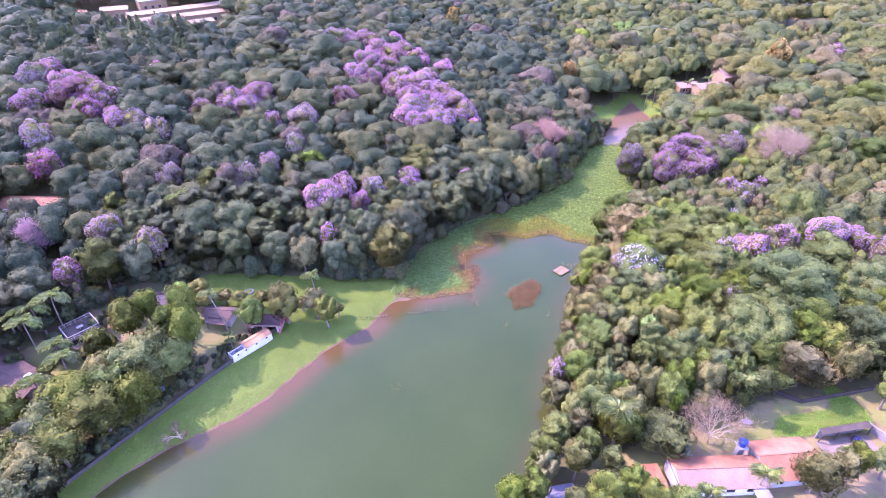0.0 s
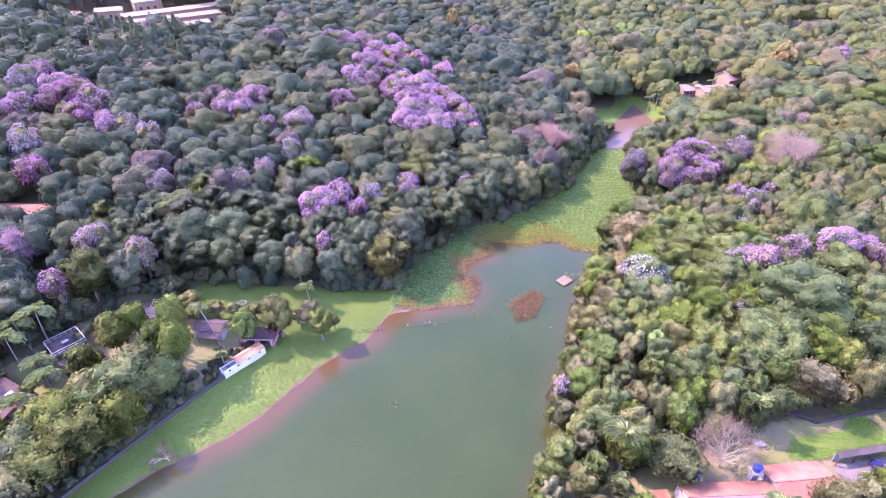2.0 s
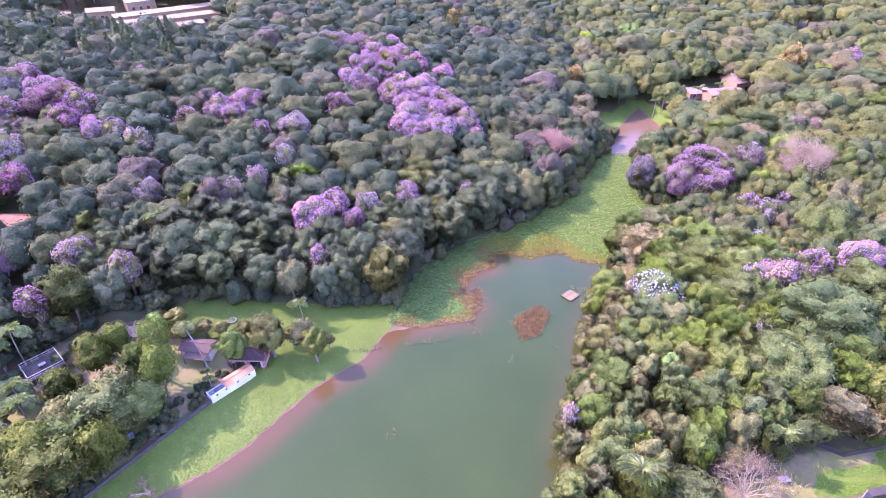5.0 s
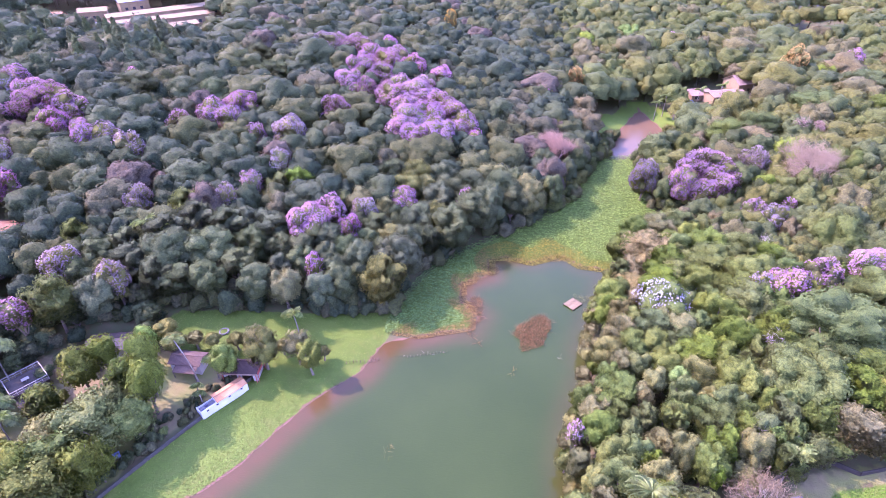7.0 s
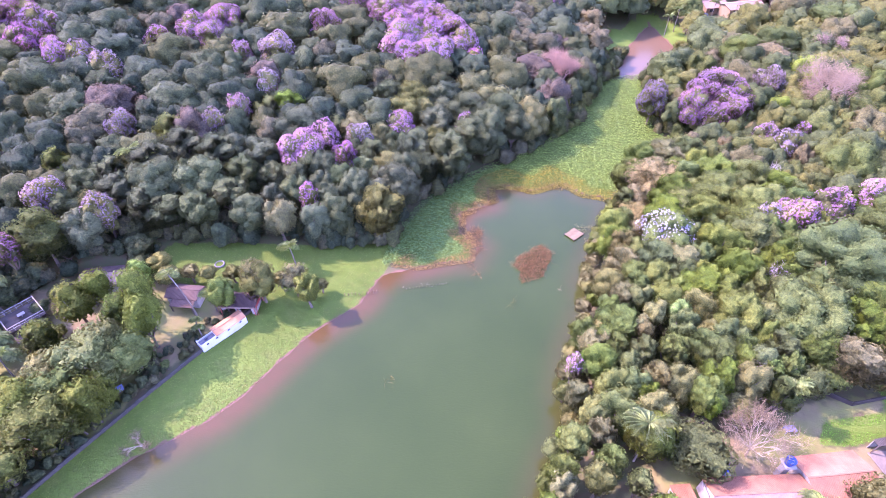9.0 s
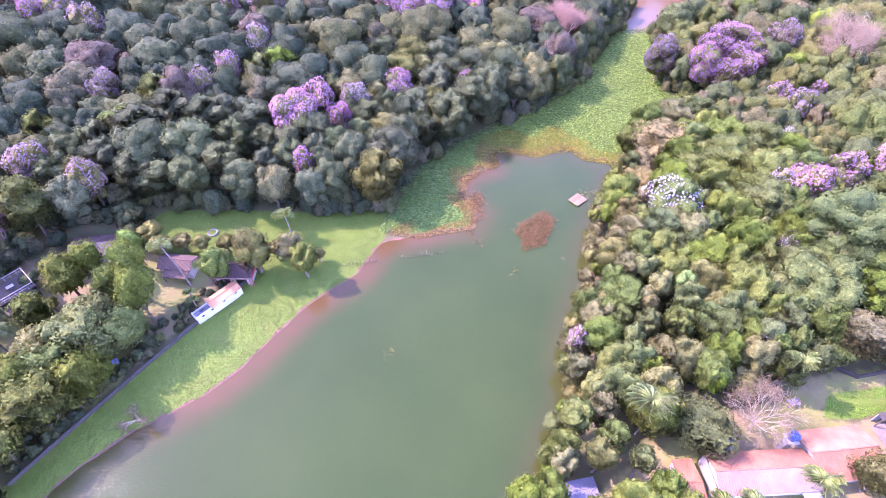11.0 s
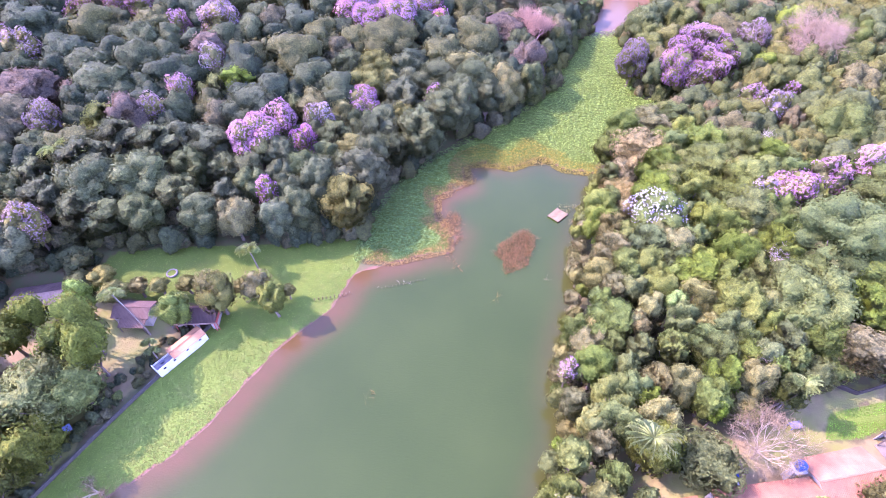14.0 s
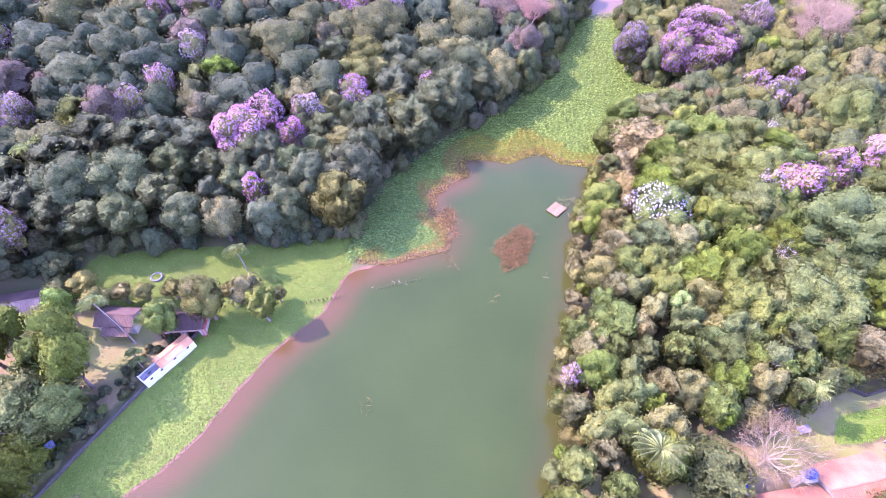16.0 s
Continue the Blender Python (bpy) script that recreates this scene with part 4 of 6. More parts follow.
def tufted(x, y):
    """Uneven tufts, 0 to 1, in no pattern."""
    total = 0
    for k, (a, b, c) in enumerate(TUFT_WAVES):
        total = total + np.sin(a * x + b * y + c + 1.3 * np.sin(0.31 * b * x - 0.27 * a * y + k))
    return np.clip(0.5 + 0.16 * total, 0, 1) * 0.7 + ripple(x, y, 2.4) * 0.3


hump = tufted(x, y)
high = smooth(0.5, 5, shore)
lean = np.stack([tufted(x - 0.1, y) - tufted(x + 0.1, y), tufted(x, y - 0.1) - tufted(x, y + 0.1)], 1) * (0.9 * (0.4 + high))[:, None] / 0.2
lie = np.c_[lean, np.ones(len(x))]
lie /= np.linalg.norm(lie, axis=1, keepdims=True)
z = np.maximum(ground_height(x, y), 0) + 0.08 + 0.75 * hump * high + rng.uniform(-0.06, 0.1, len(x))
band = 2.4 + 3.8 * smooth(6, 13, x) - 3.4 * smooth(26, 40, x)
dry = smooth(0.7, -0.7, shore - band + 3.4 * (ripple(x + 7, y, 2.0) - 0.5))[:, None]
# paler on the tuft tops than in the hollows
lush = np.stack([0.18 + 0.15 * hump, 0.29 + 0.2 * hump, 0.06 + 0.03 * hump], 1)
# the wood's shadow on the western marsh is mixed in as a teal colour
shade_teal = smooth(25, 2, x)[:, None] * 0.6
lush = lush * (1 - shade_teal) + np.array((0.15, 0.31, 0.11)) * shade_teal
gold = smooth(8, 18, x)
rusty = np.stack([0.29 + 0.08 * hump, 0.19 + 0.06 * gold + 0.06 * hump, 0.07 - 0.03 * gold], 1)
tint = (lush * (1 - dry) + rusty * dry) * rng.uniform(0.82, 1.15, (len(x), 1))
turf_x, turf_y = scatter(LAWN, 90000, -0.2)
keep = inside(LAKE, turf_x, turf_y) > 0.3
turf_x, turf_y = turf_x[keep], turf_y[keep]
rough = ripple(turf_x, turf_y, 0.7) * 0.5 + ripple(turf_x + 5, turf_y, 2.6) * 0.5
weeds = smooth(5.0, 0.5, inside(LAKE, turf_x, turf_y))[:, None] * 0.6
turf_tint = np.stack([0.138 + 0.05 * rough, 0.2 + 0.06 * rough, 0.04 + 0.015 * rough], 1)
turf_tint = (turf_tint * (1 - weeds) + np.array((0.20, 0.17, 0.06)) * weeds) * rng.uniform(0.85, 1.12, (len(turf_x), 1))
tuft_field("lawn_tufts", turf_x, turf_y, ground_height(turf_x, turf_y) + 0.03 + 0.1 * rough, turf_tint, 0.1, 0.2, "rough grass tufts on the lake lawn", "grass")
east_x, east_y = scatter(EAST_LAWN, 14000, -0.1)
east_tint = np.array((0.15, 0.36, 0.03)) * (0.75 + 0.5 * ripple(east_x, east_y, 0.8))[:, None] * rng.uniform(0.75, 1.2, (len(east_x), 1))
tuft_field("garden_grass", east_x, east_y, ground_height(east_x, east_y) + 0.05, east_tint, 0.1, 0.3, "lush bright green garden lawn grass", "grass")
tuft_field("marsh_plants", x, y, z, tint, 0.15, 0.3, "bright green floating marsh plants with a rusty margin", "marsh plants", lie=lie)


def reed_bed(poly, count, high, tint, label, lean=0.5):
    """Dry stems that stand in the water, as one object."""
    x, y = scatter(poly, count)
    at = np.stack([x, y, np.zeros(len(x)) + 0.05], 1)
    tip = at + np.stack([rng.normal(scale=lean, size=len(x)), rng.normal(scale=lean, size=len(x)), rng.uniform(0.3, 1, len(x)) * high], 1)
    across = rng.normal(size=(len(x), 3)) * (1, 1, 0.2)
    across *= 0.035 / np.linalg.norm(across, axis=1, keepdims=True)
    v = np.stack([at - across, at + across, tip + across * 0.6, tip - across * 0.6], 1).reshape(-1, 3)
    ob = new("reeds", quad_mesh("reeds", v, np.arange(len(v)).reshape(-1, 4), LEAF_FAR))
    shade = np.array(tint) * rng.uniform(0.6, 1.3, (len(x), 1))
    paint(ob.data, "tint", np.repeat(np.c_[shade, np.ones(len(x))], 4, axis=0))
    return tagged(ob, label, "reeds", kind="stuff")


def blob(x, y, a, b, turn=0.0, n=12):
    c, s = math.cos(radians(turn)), math.sin(radians(turn))
    spots = [(a * math.cos(i * 6.283 / n) * (1 + 0.22 * math.sin(i * 2.3)), b * math.sin(i * 6.283 / n) * (1 + 0.22 * math.cos(i * 1.7))) for i in range(n)]
    return [(x + u * c - v * s, y + u * s + v * c) for u, v in spots]


BROWN = (0.33, 0.185, 0.07)
reed_bed(blob(20.6, 102.4, 5.9, 3.5, 58), 11000, 0.7, BROWN, "patch of dry rust-brown reeds standing in the lake")
reed_bed(blob(25.2, 94.4, 1.1, 0.7), 260, 0.6, (0.45, 0.33, 0.2), "small tuft of dry reeds in the lake")
reed_bed(blob(14.6, 91.2, 2.4, 0.8, 60), 330, 0.4, (0.36, 0.25, 0.07), "thin strip of sunken yellow-brown weed")
reed_bed(blob(-9.6, 72.0, 1.8, 1.0, 70), 240, 0.5, (0.34, 0.25, 0.08), "thin strip of sunken yellow-brown weed")
reed_bed(blob(34.0, 113.6, 2.6, 1.3, 20), 700, 0.6, (0.34, 0.30, 0.10), "olive reeds beside the wooden raft")
reed_bed(blob(34.6, 109.4, 1.8, 1.2, 50), 420, 0.6, (0.34, 0.26, 0.10), "olive reeds beside the wooden raft")
reed_bed(blob(6.8, 101.0, 3.4, 0.9, -60), 900, 0.5, BROWN, "dry rust-brown reeds at the marsh edge")
reed_bed(blob(7.6, 109.5, 5.2, 2.4, 80), 4200, 0.5, BROWN, "dry rust-brown reeds at the marsh edge")
reed_bed(blob(10.5, 125.0, 4.6, 3.4, 20), 4200, 0.5, (0.33, 0.22, 0.07), "dry rust-brown reeds at the marsh edge")
reed_bed(blob(25.0, 131.0, 11.5, 2.4, 0), 5600, 0.5, (0.34, 0.25, 0.07), "yellow-brown reeds along the marsh edge")
reed_bed(blob(-3.5, 96.0, 4.4, 0.5, 8), 160, 0.4, (0.5, 0.42, 0.32), "sparse dry stems in the shallows")


# ---- building kit ----
def box(bm, x0, x1, y0, y1, z0, z1, bevel=0.0):
    made = bmesh.ops.create_cube(bm, size=1.0, matrix=Matrix.Translation(((x0 + x1) / 2, (y0 + y1) / 2, (z0 + z1) / 2)) @ Matrix.Diagonal((x1 - x0, y1 - y0, z1 - z0, 1)))
    if bevel:
        edges = list({e for v in made["verts"] for e in v.link_edges})
        bmesh.ops.bevel(bm, geom=edges, offset=bevel, segments=1, affect="EDGES", profile=0.5)
    return bm


def boxes(*sizes, bevel=0.0):
    bm = bmesh.new()
    for size in sizes:
        box(bm, *size, bevel)
    return bm


def wall_with_openings(length, high, thick, openings):
    """A wall along x from 0, with openings (x0, x1, z0, z1) through it."""
    bm = bmesh.new()
    cuts = sorted({0.0, length, *(v for o in openings for v in o[:2])})
    for a, b in zip(cuts, cuts[1:]):
        here = sorted((o[2], o[3]) for o in openings if o[0] <= a + 1e-6 and o[1] >= b - 1e-6)
        low = -1.2
        for z0, z1 in here:
            if z0 > low:
                box(bm, a, b, 0, thick, low, z0)
            low = z1
        if low < high:
            box(bm, a, b, 0, thick, low, high)
    bmesh.ops.remove_doubles(bm, verts=bm.verts, dist=0.0005)
    return bm


def roof_slope(length, run, drop, wave=0.24, amp=0.035, thick=0.06):
    """One slope with ridges running down it: from the ridge at y 0 down to y -run, drop metres lower."""
    count = max(4, int(length / wave)) * 2
    xs = np.linspace(-length / 2, length / 2, count + 1)
    zs = amp * (np.arange(count + 1) % 2)
    rows = [0.0, 0.33, 0.66, 1.0]
    bm = bmesh.new()
    tops, unders = [], []
    for s in rows:
        sag = -0.03 * math.sin(s * 3.14)
        tops.append([bm.verts.new((x, -run * s, -drop * s + z + sag)) for x, z in zip(xs, zs)])
        unders.append([bm.verts.new((x, -run * s, -drop * s - thick + sag)) for x in (xs[0], xs[-1])])
    for j in range(len(rows) - 1):
        for i in range(count):
            bm.faces.new((tops[j + 1][i], tops[j + 1][i + 1], tops[j][i + 1], tops[j][i]))
        bm.faces.new((unders[j][0], unders[j][1], unders[j + 1][1], unders[j + 1][0]))
        bm.faces.new((tops[j][0], unders[j][0], unders[j + 1][0], tops[j + 1][0]))
        bm.faces.new((tops[j + 1][-1], unders[j + 1][1], unders[j][1], tops[j][-1]))
    bm.faces.new((*tops[-1], unders[-1][1], unders[-1][0]))
    bm.faces.new((*tops[0][::-1], unders[0][0], unders[0][1]))
    return bm


def rod(a, b, r, sides=6):
    pieces = []
    tube(pieces, [a, b], [r, r], sides)
    return pieces[0]


GLASS = Nodes("window_glass").set(0.08, 0.0, 0.6).colour((0.02, 0.025, 0.03)).mat
PLASTER = plain_material("plaster", (0.178, 0.159, 0.137), (0.266, 0.244, 0.215), 0.6, 0.9)
WHITEWASH = plain_material("whitewash", (0.326, 0.326, 0.326), (0.444, 0.444, 0.437), 0.7, 0.85)
CONCRETE = plain_material("concrete", (0.096, 0.092, 0.089), (0.178, 0.170, 0.155), 0.5, 0.95)
DARK_CONCRETE = plain_material("old_and_shaded_concrete", (0.027, 0.022, 0.016), (0.058, 0.048, 0.036), 0.5, 0.95)
TILE_RED = plain_material("red_tiles", (0.125, 0.05, 0.024), (0.215, 0.105, 0.05), 0.5, 0.85)
TILE_ORANGE = plain_material("orange_tiles", (0.16, 0.066, 0.03), (0.25, 0.122, 0.06), 0.6, 0.85)
TILE_PALE = plain_material("pale_tiles", (0.125, 0.078, 0.052), (0.19, 0.128, 0.09), 0.6, 0.85)
TILE_BROWN = plain_material("brown_tiles", (0.027, 0.015, 0.012), (0.053, 0.032, 0.025), 0.5, 0.9)
TILE_SHED = plain_material("faded_orange_tiles", (0.24, 0.105, 0.042), (0.33, 0.165, 0.075), 0.5, 0.9)
TILE_OLD = plain_material("weathered_tiles", (0.044, 0.026, 0.019), (0.084, 0.054, 0.039), 0.6, 0.9)
CREAM = plain_material("cream_roof", (0.135, 0.09, 0.042), (0.185, 0.13, 0.066), 0.8, 0.85)
METAL_GREY = plain_material("grey_sheet", (0.07, 0.07, 0.085), (0.125, 0.12, 0.14), 0.8, 0.85)
WOOD = plain_material("weathered_wood", (0.075, 0.054, 0.026), (0.15, 0.112, 0.058), 0.3, 0.9)
DARK_WOOD = plain_material("dark_wood", (0.037, 0.030, 0.026), (0.089, 0.067, 0.052), 0.3, 0.9)
RED_PAINT = plain_material("red_paint", (0.237, 0.044, 0.033), (0.333, 0.074, 0.052), 0.4, 0.7)
BLUE_PLASTIC = plain_material("blue_plastic", (0.004, 0.024, 0.12), (0.008, 0.036, 0.165), 0.5, 0.4)
BLUE_SHEET = plain_material("blue_sheet", (0.074, 0.104, 0.200), (0.133, 0.163, 0.252), 0.5, 0.6)
RED_PLASTIC = plain_material("red_plastic", (0.333, 0.022, 0.022), (0.444, 0.044, 0.037), 0.5, 0.5)


def window_in(house, x0, x1, z0, z1, frame_at, label=""):
    """A framed pane set into an opening of a wall that runs along x at frame_at."""
    m = frame_at
    win = part("window", boxes((x0, x0 + 0.06, 0.04, 0.1, z0, z1), (x1 - 0.06, x1, 0.04, 0.1, z0, z1), (x0 + 0.06, x1 - 0.06, 0.04, 0.1, z0, z0 + 0.06), (x0 + 0.06, x1 - 0.06, 0.04, 0.1, z1 - 0.06, z1)), house, label, DARK_WOOD)
    win.matrix_basis = m
    part("pane", boxes((x0 + 0.06, x1 - 0.06, 0.06, 0.075, z0 + 0.06, z1 - 0.06)), win, "", GLASS)
    return win


def house(name, label, x, y, turn, length, width, high, rise, roof, walls, over=0.45, front=(), back=(), roof_back=None, group="", z=None, category="house", ridge_mat=None, off=0.0):
    """A house under two slopes, ridge along x. front and back: openings (x0, x1, z0, z1) counted from its left end. off moves the ridge towards the back."""
    top = tagged(new(name), label, category, group)
    base = float(ground_height(x, y)) if z is None else z
    top.matrix_basis = pose(x, y, base, 0, 0, turn)
    t, half_l, half_w = 0.18, length / 2, width / 2
    for facing, spots, turn_by in (("front", front, 0), ("back", back, 180)):
        m = pose(-half_l, -half_w, 0) if not turn_by else pose(half_l, half_w, 0, 0, 0, 180)
        wall = part("wall", wall_with_openings(length, high, t, spots), top, "", walls)
        wall.matrix_basis = m
        for o in spots:
            if o[2] > 0.3:
                window_in(top, *o, m)
    for side in (-1, 1):
        bm = boxes((side * half_l - (t if side > 0 else 0), side * half_l + (0 if side > 0 else t), -half_w + t, half_w - t, -1.2, high))
        x_in, x_out = side * half_l - side * t, side * half_l
        tri = [bm.verts.new((xx, yy, zz)) for xx in (x_in, x_out) for yy, zz in ((-half_w + t, high), (half_w - t, high), (off, high + rise * 0.94))]
        for f in ((0, 1, 2), (5, 4, 3), (0, 3, 4, 1), (1, 4, 5, 2), (2, 5, 3, 0)):
            bm.faces.new([tri[i] for i in f])
        part("wall", bm, top, "", walls)
    for side, mat in ((1, roof), (-1, roof_back or roof)):
        run = (half_w + off if side > 0 else half_w - off)
        drop = rise * (run + over) / run
        slope = part("roof", roof_slope(length + 2 * over, run + over, drop), top, "", mat)
        slope.matrix_basis = pose(0, off, high + rise + 0.05, 0, 0, 0 if side > 0 else 180)
    cap = part("ridge_cap", boxes((-half_l - over, half_l + over, off - 0.12, off + 0.12, high + rise + 0.04, high + rise + 0.13), bevel=0.03), top, "", ridge_mat or roof)
    return top


# west yard houses
h1 = house("cottage", "small whitewashed cottage with a dark brown tiled roof", -39.9, 89.0, -2, 6.6, 3.3, 2.5, 0.9, TILE_BROWN, PLASTER, 0.3,
           front=((0.8, 2.6, -0.1, 2.0), (3.6, 5.8, -0.1, 2.0)), off=0.5)
part("fascia", boxes((-3.5, 3.5, -2.12, -1.98, 2.15, 2.45), bevel=0.02), h1, "pinkish painted fascia board", TILE_PALE)
part("side_panel", boxes((3.66, 3.74, -1.9, 1.9, 1.9, 2.6), (3.66, 3.74, -1.9, -1.75, 0.0, 1.9), (3.66, 3.74, 1.75, 1.9, 0.0, 1.9)), h1, "red-painted side boarding", RED_PAINT)
for px in (-3.3, 0.0, 3.3):
    part("post", boxes((px - 0.07, px + 0.07, -2.1, -1.98, -0.6, 2.15)), h1, "", RED_PAINT)
h2 = house("outbuilding", "low outbuilding with a weathered brown tiled roof", -50.6, 90.0, -7, 6.0, 3.2, 2.3, 0.7, TILE_OLD, PLASTER, 0.35, front=((1.0, 2.0, 0.0, 1.9), (3.2, 4.4, 0.8, 1.7)))
low_roof = part("lean_to_roof", roof_slope(4.6, 1.7, 0.4), h2, "lower lean-to roof", TILE_OLD)
low_roof.matrix_basis = pose(0.6, -1.75, 2.1)
for px in (-1.5, 2.7):
    part("post", boxes((px - 0.06, px + 0.06, -3.35, -3.23, -0.8, 1.7)), h2, "", DARK_WOOD)
house("farm_shed", "long shed with a weathered pinkish-brown roof", -67.8, 93.8, 7, 8.0, 4.6, 2.6, 0.6, TILE_PALE, PLASTER, 0.4, front=((1.2, 2.4, 0.0, 2.0), (4.0, 5.6, 0.9, 1.9)), roof_back=TILE_OLD)
h4 = house("bungalow", "long bungalow under a weathered pinkish roof", -84.0, 69.8, -27, 15.0, 7.0, 2.7, 1.0, TILE_OLD, PLASTER, 0.5, front=((2.0, 3.2, 0.9, 2.0), (6.0, 7.0, 0.0, 2.1), (9.5, 11.0, 0.9, 2.0)), roof_back=TILE_OLD)
part("skylight", boxes((3.0, 4.4, 1.2, 2.4, 3.45, 3.52)), h4, "patched white roof sheet", WHITEWASH)
house("red_roofed_house", "house with a red tiled roof among the trees", -112.0, 127.0, -3, 16.0, 6.0, 3.0, 1.4, TILE_RED, WHITEWASH, 0.6, front=((2, 3.4, 1, 2.2), (6, 7.4, 1, 2.2), (11, 12.4, 1, 2.2)))

# the long white lakeside shed, part tiled, part open terrace
shed = tagged(new("lakeside_shed"), "long low white shed with an orange tiled roof", "shed")
shed.matrix_basis = pose(-41.9, 82.5, float(ground_height(-41.9, 82.5)) - 0.15, 0, 0, 48.0)
spots = ((1.0, 1.45, 1.25, 1.7), (2.9, 3.35, 1.25, 1.7), (5.4, 5.85, 1.25, 1.7), (7.9, 8.35, 1.25, 1.7))
wall = part("wall", wall_with_openings(9.4, 2.1, 0.16, spots), shed, "", WHITEWASH)
wall.matrix_basis = pose(-4.7, -1.1, 0)
for o in spots:
    window_in(shed, *o, wall.matrix_basis)
wall = part("wall", wall_with_openings(6.2, 2.1, 0.16, ((1.0, 1.9, 0.0, 1.9),)), shed, "", WHITEWASH)
wall.matrix_basis = pose(4.7, 1.1, 0, 0, 0, 180)
for px in (-1.5, 4.54):
    part("wall", boxes((px, px + 0.16, -0.94, 0.94, -1.0, 2.1)), shed, "", WHITEWASH)
for side in (1, -1):
    slope = part("roof", roof_slope(6.3, 1.3, 0.42), shed, "orange clay tiles", TILE_SHED)
    slope.matrix_basis = pose(1.55, 0, 2.52, 0, 0, 0 if side > 0 else 180)
part("ridge_cap", boxes((-1.6, 4.7, -0.1, 0.1, 2.52, 2.6), bevel=0.02), shed, "", TILE_ORANGE)
part("terrace_floor", boxes((-4.7, -1.5, -0.94, 1.1, 1.05, 1.2)), shed, "", CONCRETE)
part("parapet", boxes((-4.7, -4.54, -0.94, 1.1, -1.0, 1.7)), shed, "", WHITEWASH)
part("parapet", boxes((-4.54, -1.5, 0.94, 1.1, -1.0, 1.5)), shed, "", WHITEWASH)
for px, py in ((-4.0, -0.3), (-3.1, 0.4), (-2.3, -0.4)):
    part("bench", boxes((px - 0.3, px + 0.3, py - 0.2, py + 0.2, 1.2, 1.6), bevel=0.03), shed, "", METAL_GREY)

MOSSY = plain_material("mossy_concrete", (0.03, 0.028, 0.022), (0.06, 0.055, 0.044), 0.5, 0.95)
# boundary wall between yard and lake bank
WALL_LINE = [(-36.2, 91.6), (-38.2, 87.6), (-44.9, 78.0), (-48.7, 73.0), (-52.5, 68.0), (-56.1, 62.9), (-59.7, 57.8), (-64.5, 50.5)]
fence = tagged(new("boundary_wall"), "low dark concrete boundary wall with posts", "wall")
for (ax, ay), (bx, by) in zip(WALL_LINE, WALL_LINE[1:]):
    long = math.hypot(bx - ax, by - ay)
    n = max(1, round(long / 2.4))
    for i in range(n):
        x, y = ax + (bx - ax) * (i + 0.5) / n, ay + (by - ay) * (i + 0.5) / n
        panel = part("wall_panel", boxes((-long / n / 2 + 0.08, long / n / 2 - 0.08, -0.07, 0.07, -0.6, 0.75), (-long / n / 2 + 0.08, long / n / 2 - 0.08, -0.11, 0.11, 0.75, 0.83)), fence, "", MOSSY)
        panel.matrix_basis = pose(x, y, float(ground_height(x, y)), 0, 0, math.degrees(math.atan2(by - ay, bx - ax)))
        x, y = ax + (bx - ax) * i / n, ay + (by - ay) * i / n
        post = part("post", boxes((-0.08, 0.08, -0.1, 0.1, -0.6, 0.95), bevel=0.015), fence, "", MOSSY)
        post.matrix_basis = pose(x, y, float(ground_height(x, y)), 0, 0, math.degrees(math.atan2(by - ay, bx - ax)))

# white-railed roof terrace
deck = tagged(new("roof_terrace"), "flat-roofed block with a white railed terrace", "building")
deck.matrix_basis = pose(-76.6, 82.2, float(ground_height(-76.6, 82.2)), 0, 0, 49)
part("wall", boxes((-2.9, 2.9, -2.4, 2.4, -1.0, 2.6)), deck, "", DARK_CONCRETE)
part("deck_slab", boxes((-3.1, 3.1, -2.6, 2.6, 2.604, 2.8), bevel=0.03), deck, "", DARK_CONCRETE)
part("side_roof", boxes((-3.0, 2.2, -5.6, -2.62, 1.5, 1.65), bevel=0.02), deck, "dark lower flat roof", DARK_CONCRETE)
part("wall", boxes((-2.8, 2.0, -5.4, -2.66, -1.0, 1.496)), deck, "", DARK_CONCRETE)
for i in range(7):
    for py in (-2.5, 2.5):
        px = -3.0 + i
        post = part("railing_post", boxes((-0.045, 0.045, -0.045, 0.045, 0, 1.0)), deck, "", PLASTER)
        post.location = (px, py, 2.8)
for py in (-2.5, 2.5):
    part("rail", boxes((-3.05, 3.05, py - 0.06, py + 0.06, 3.8, 3.88), (-3.0, 3.0, py - 0.03, py + 0.03, 3.3, 3.35)), deck, "", PLASTER)
for px in (-3.0, 3.0):
    part("rail", boxes((px - 0.06, px + 0.06, -2.44, 2.44, 3.8, 3.88), (px - 0.03, px + 0.03, -2.44, 2.44, 3.3, 3.35)), deck, "", PLASTER)
part("table", boxes((-0.6, 0.6, -0.4, 0.4, 3.4, 3.46), (-0.05, 0.05, -0.05, 0.05, 2.8, 3.4)), deck, "", PLASTER)

# ---- east house ----
ea = house("east_house", "single-storey house with half pale, half red tiled roof", 43.4, 48.4, 2, 13.4, 5.0, 2.6, 1.1, TILE_PALE, WHITEWASH, 0.4,
           front=((1.2, 2.4, 0.9, 2.0), (4.0, 5.0, 0.0, 2.1), (7.2, 8.6, 0.9, 2.0), (10.5, 11.7, 0.9, 2.0)), roof_back=TILE_RED, ridge_mat=TILE_RED)
part("porch_roof", boxes((4.2, 6.6, -4.3, -2.9, 2.15, 2.27), bevel=0.02), ea, "flat concrete porch roof", CONCRETE)
for px in (4.4, 6.4):
    part("post", boxes((px - 0.1, px + 0.1, -4.2, -4.0, -0.8, 2.15)), ea, "", PLASTER)
part("parapet_wall", boxes((-7.2, -7.02, -2.9, 2.6, -1.0, 2.35)), ea, "pale gable wall at the roof's end", PLASTER)
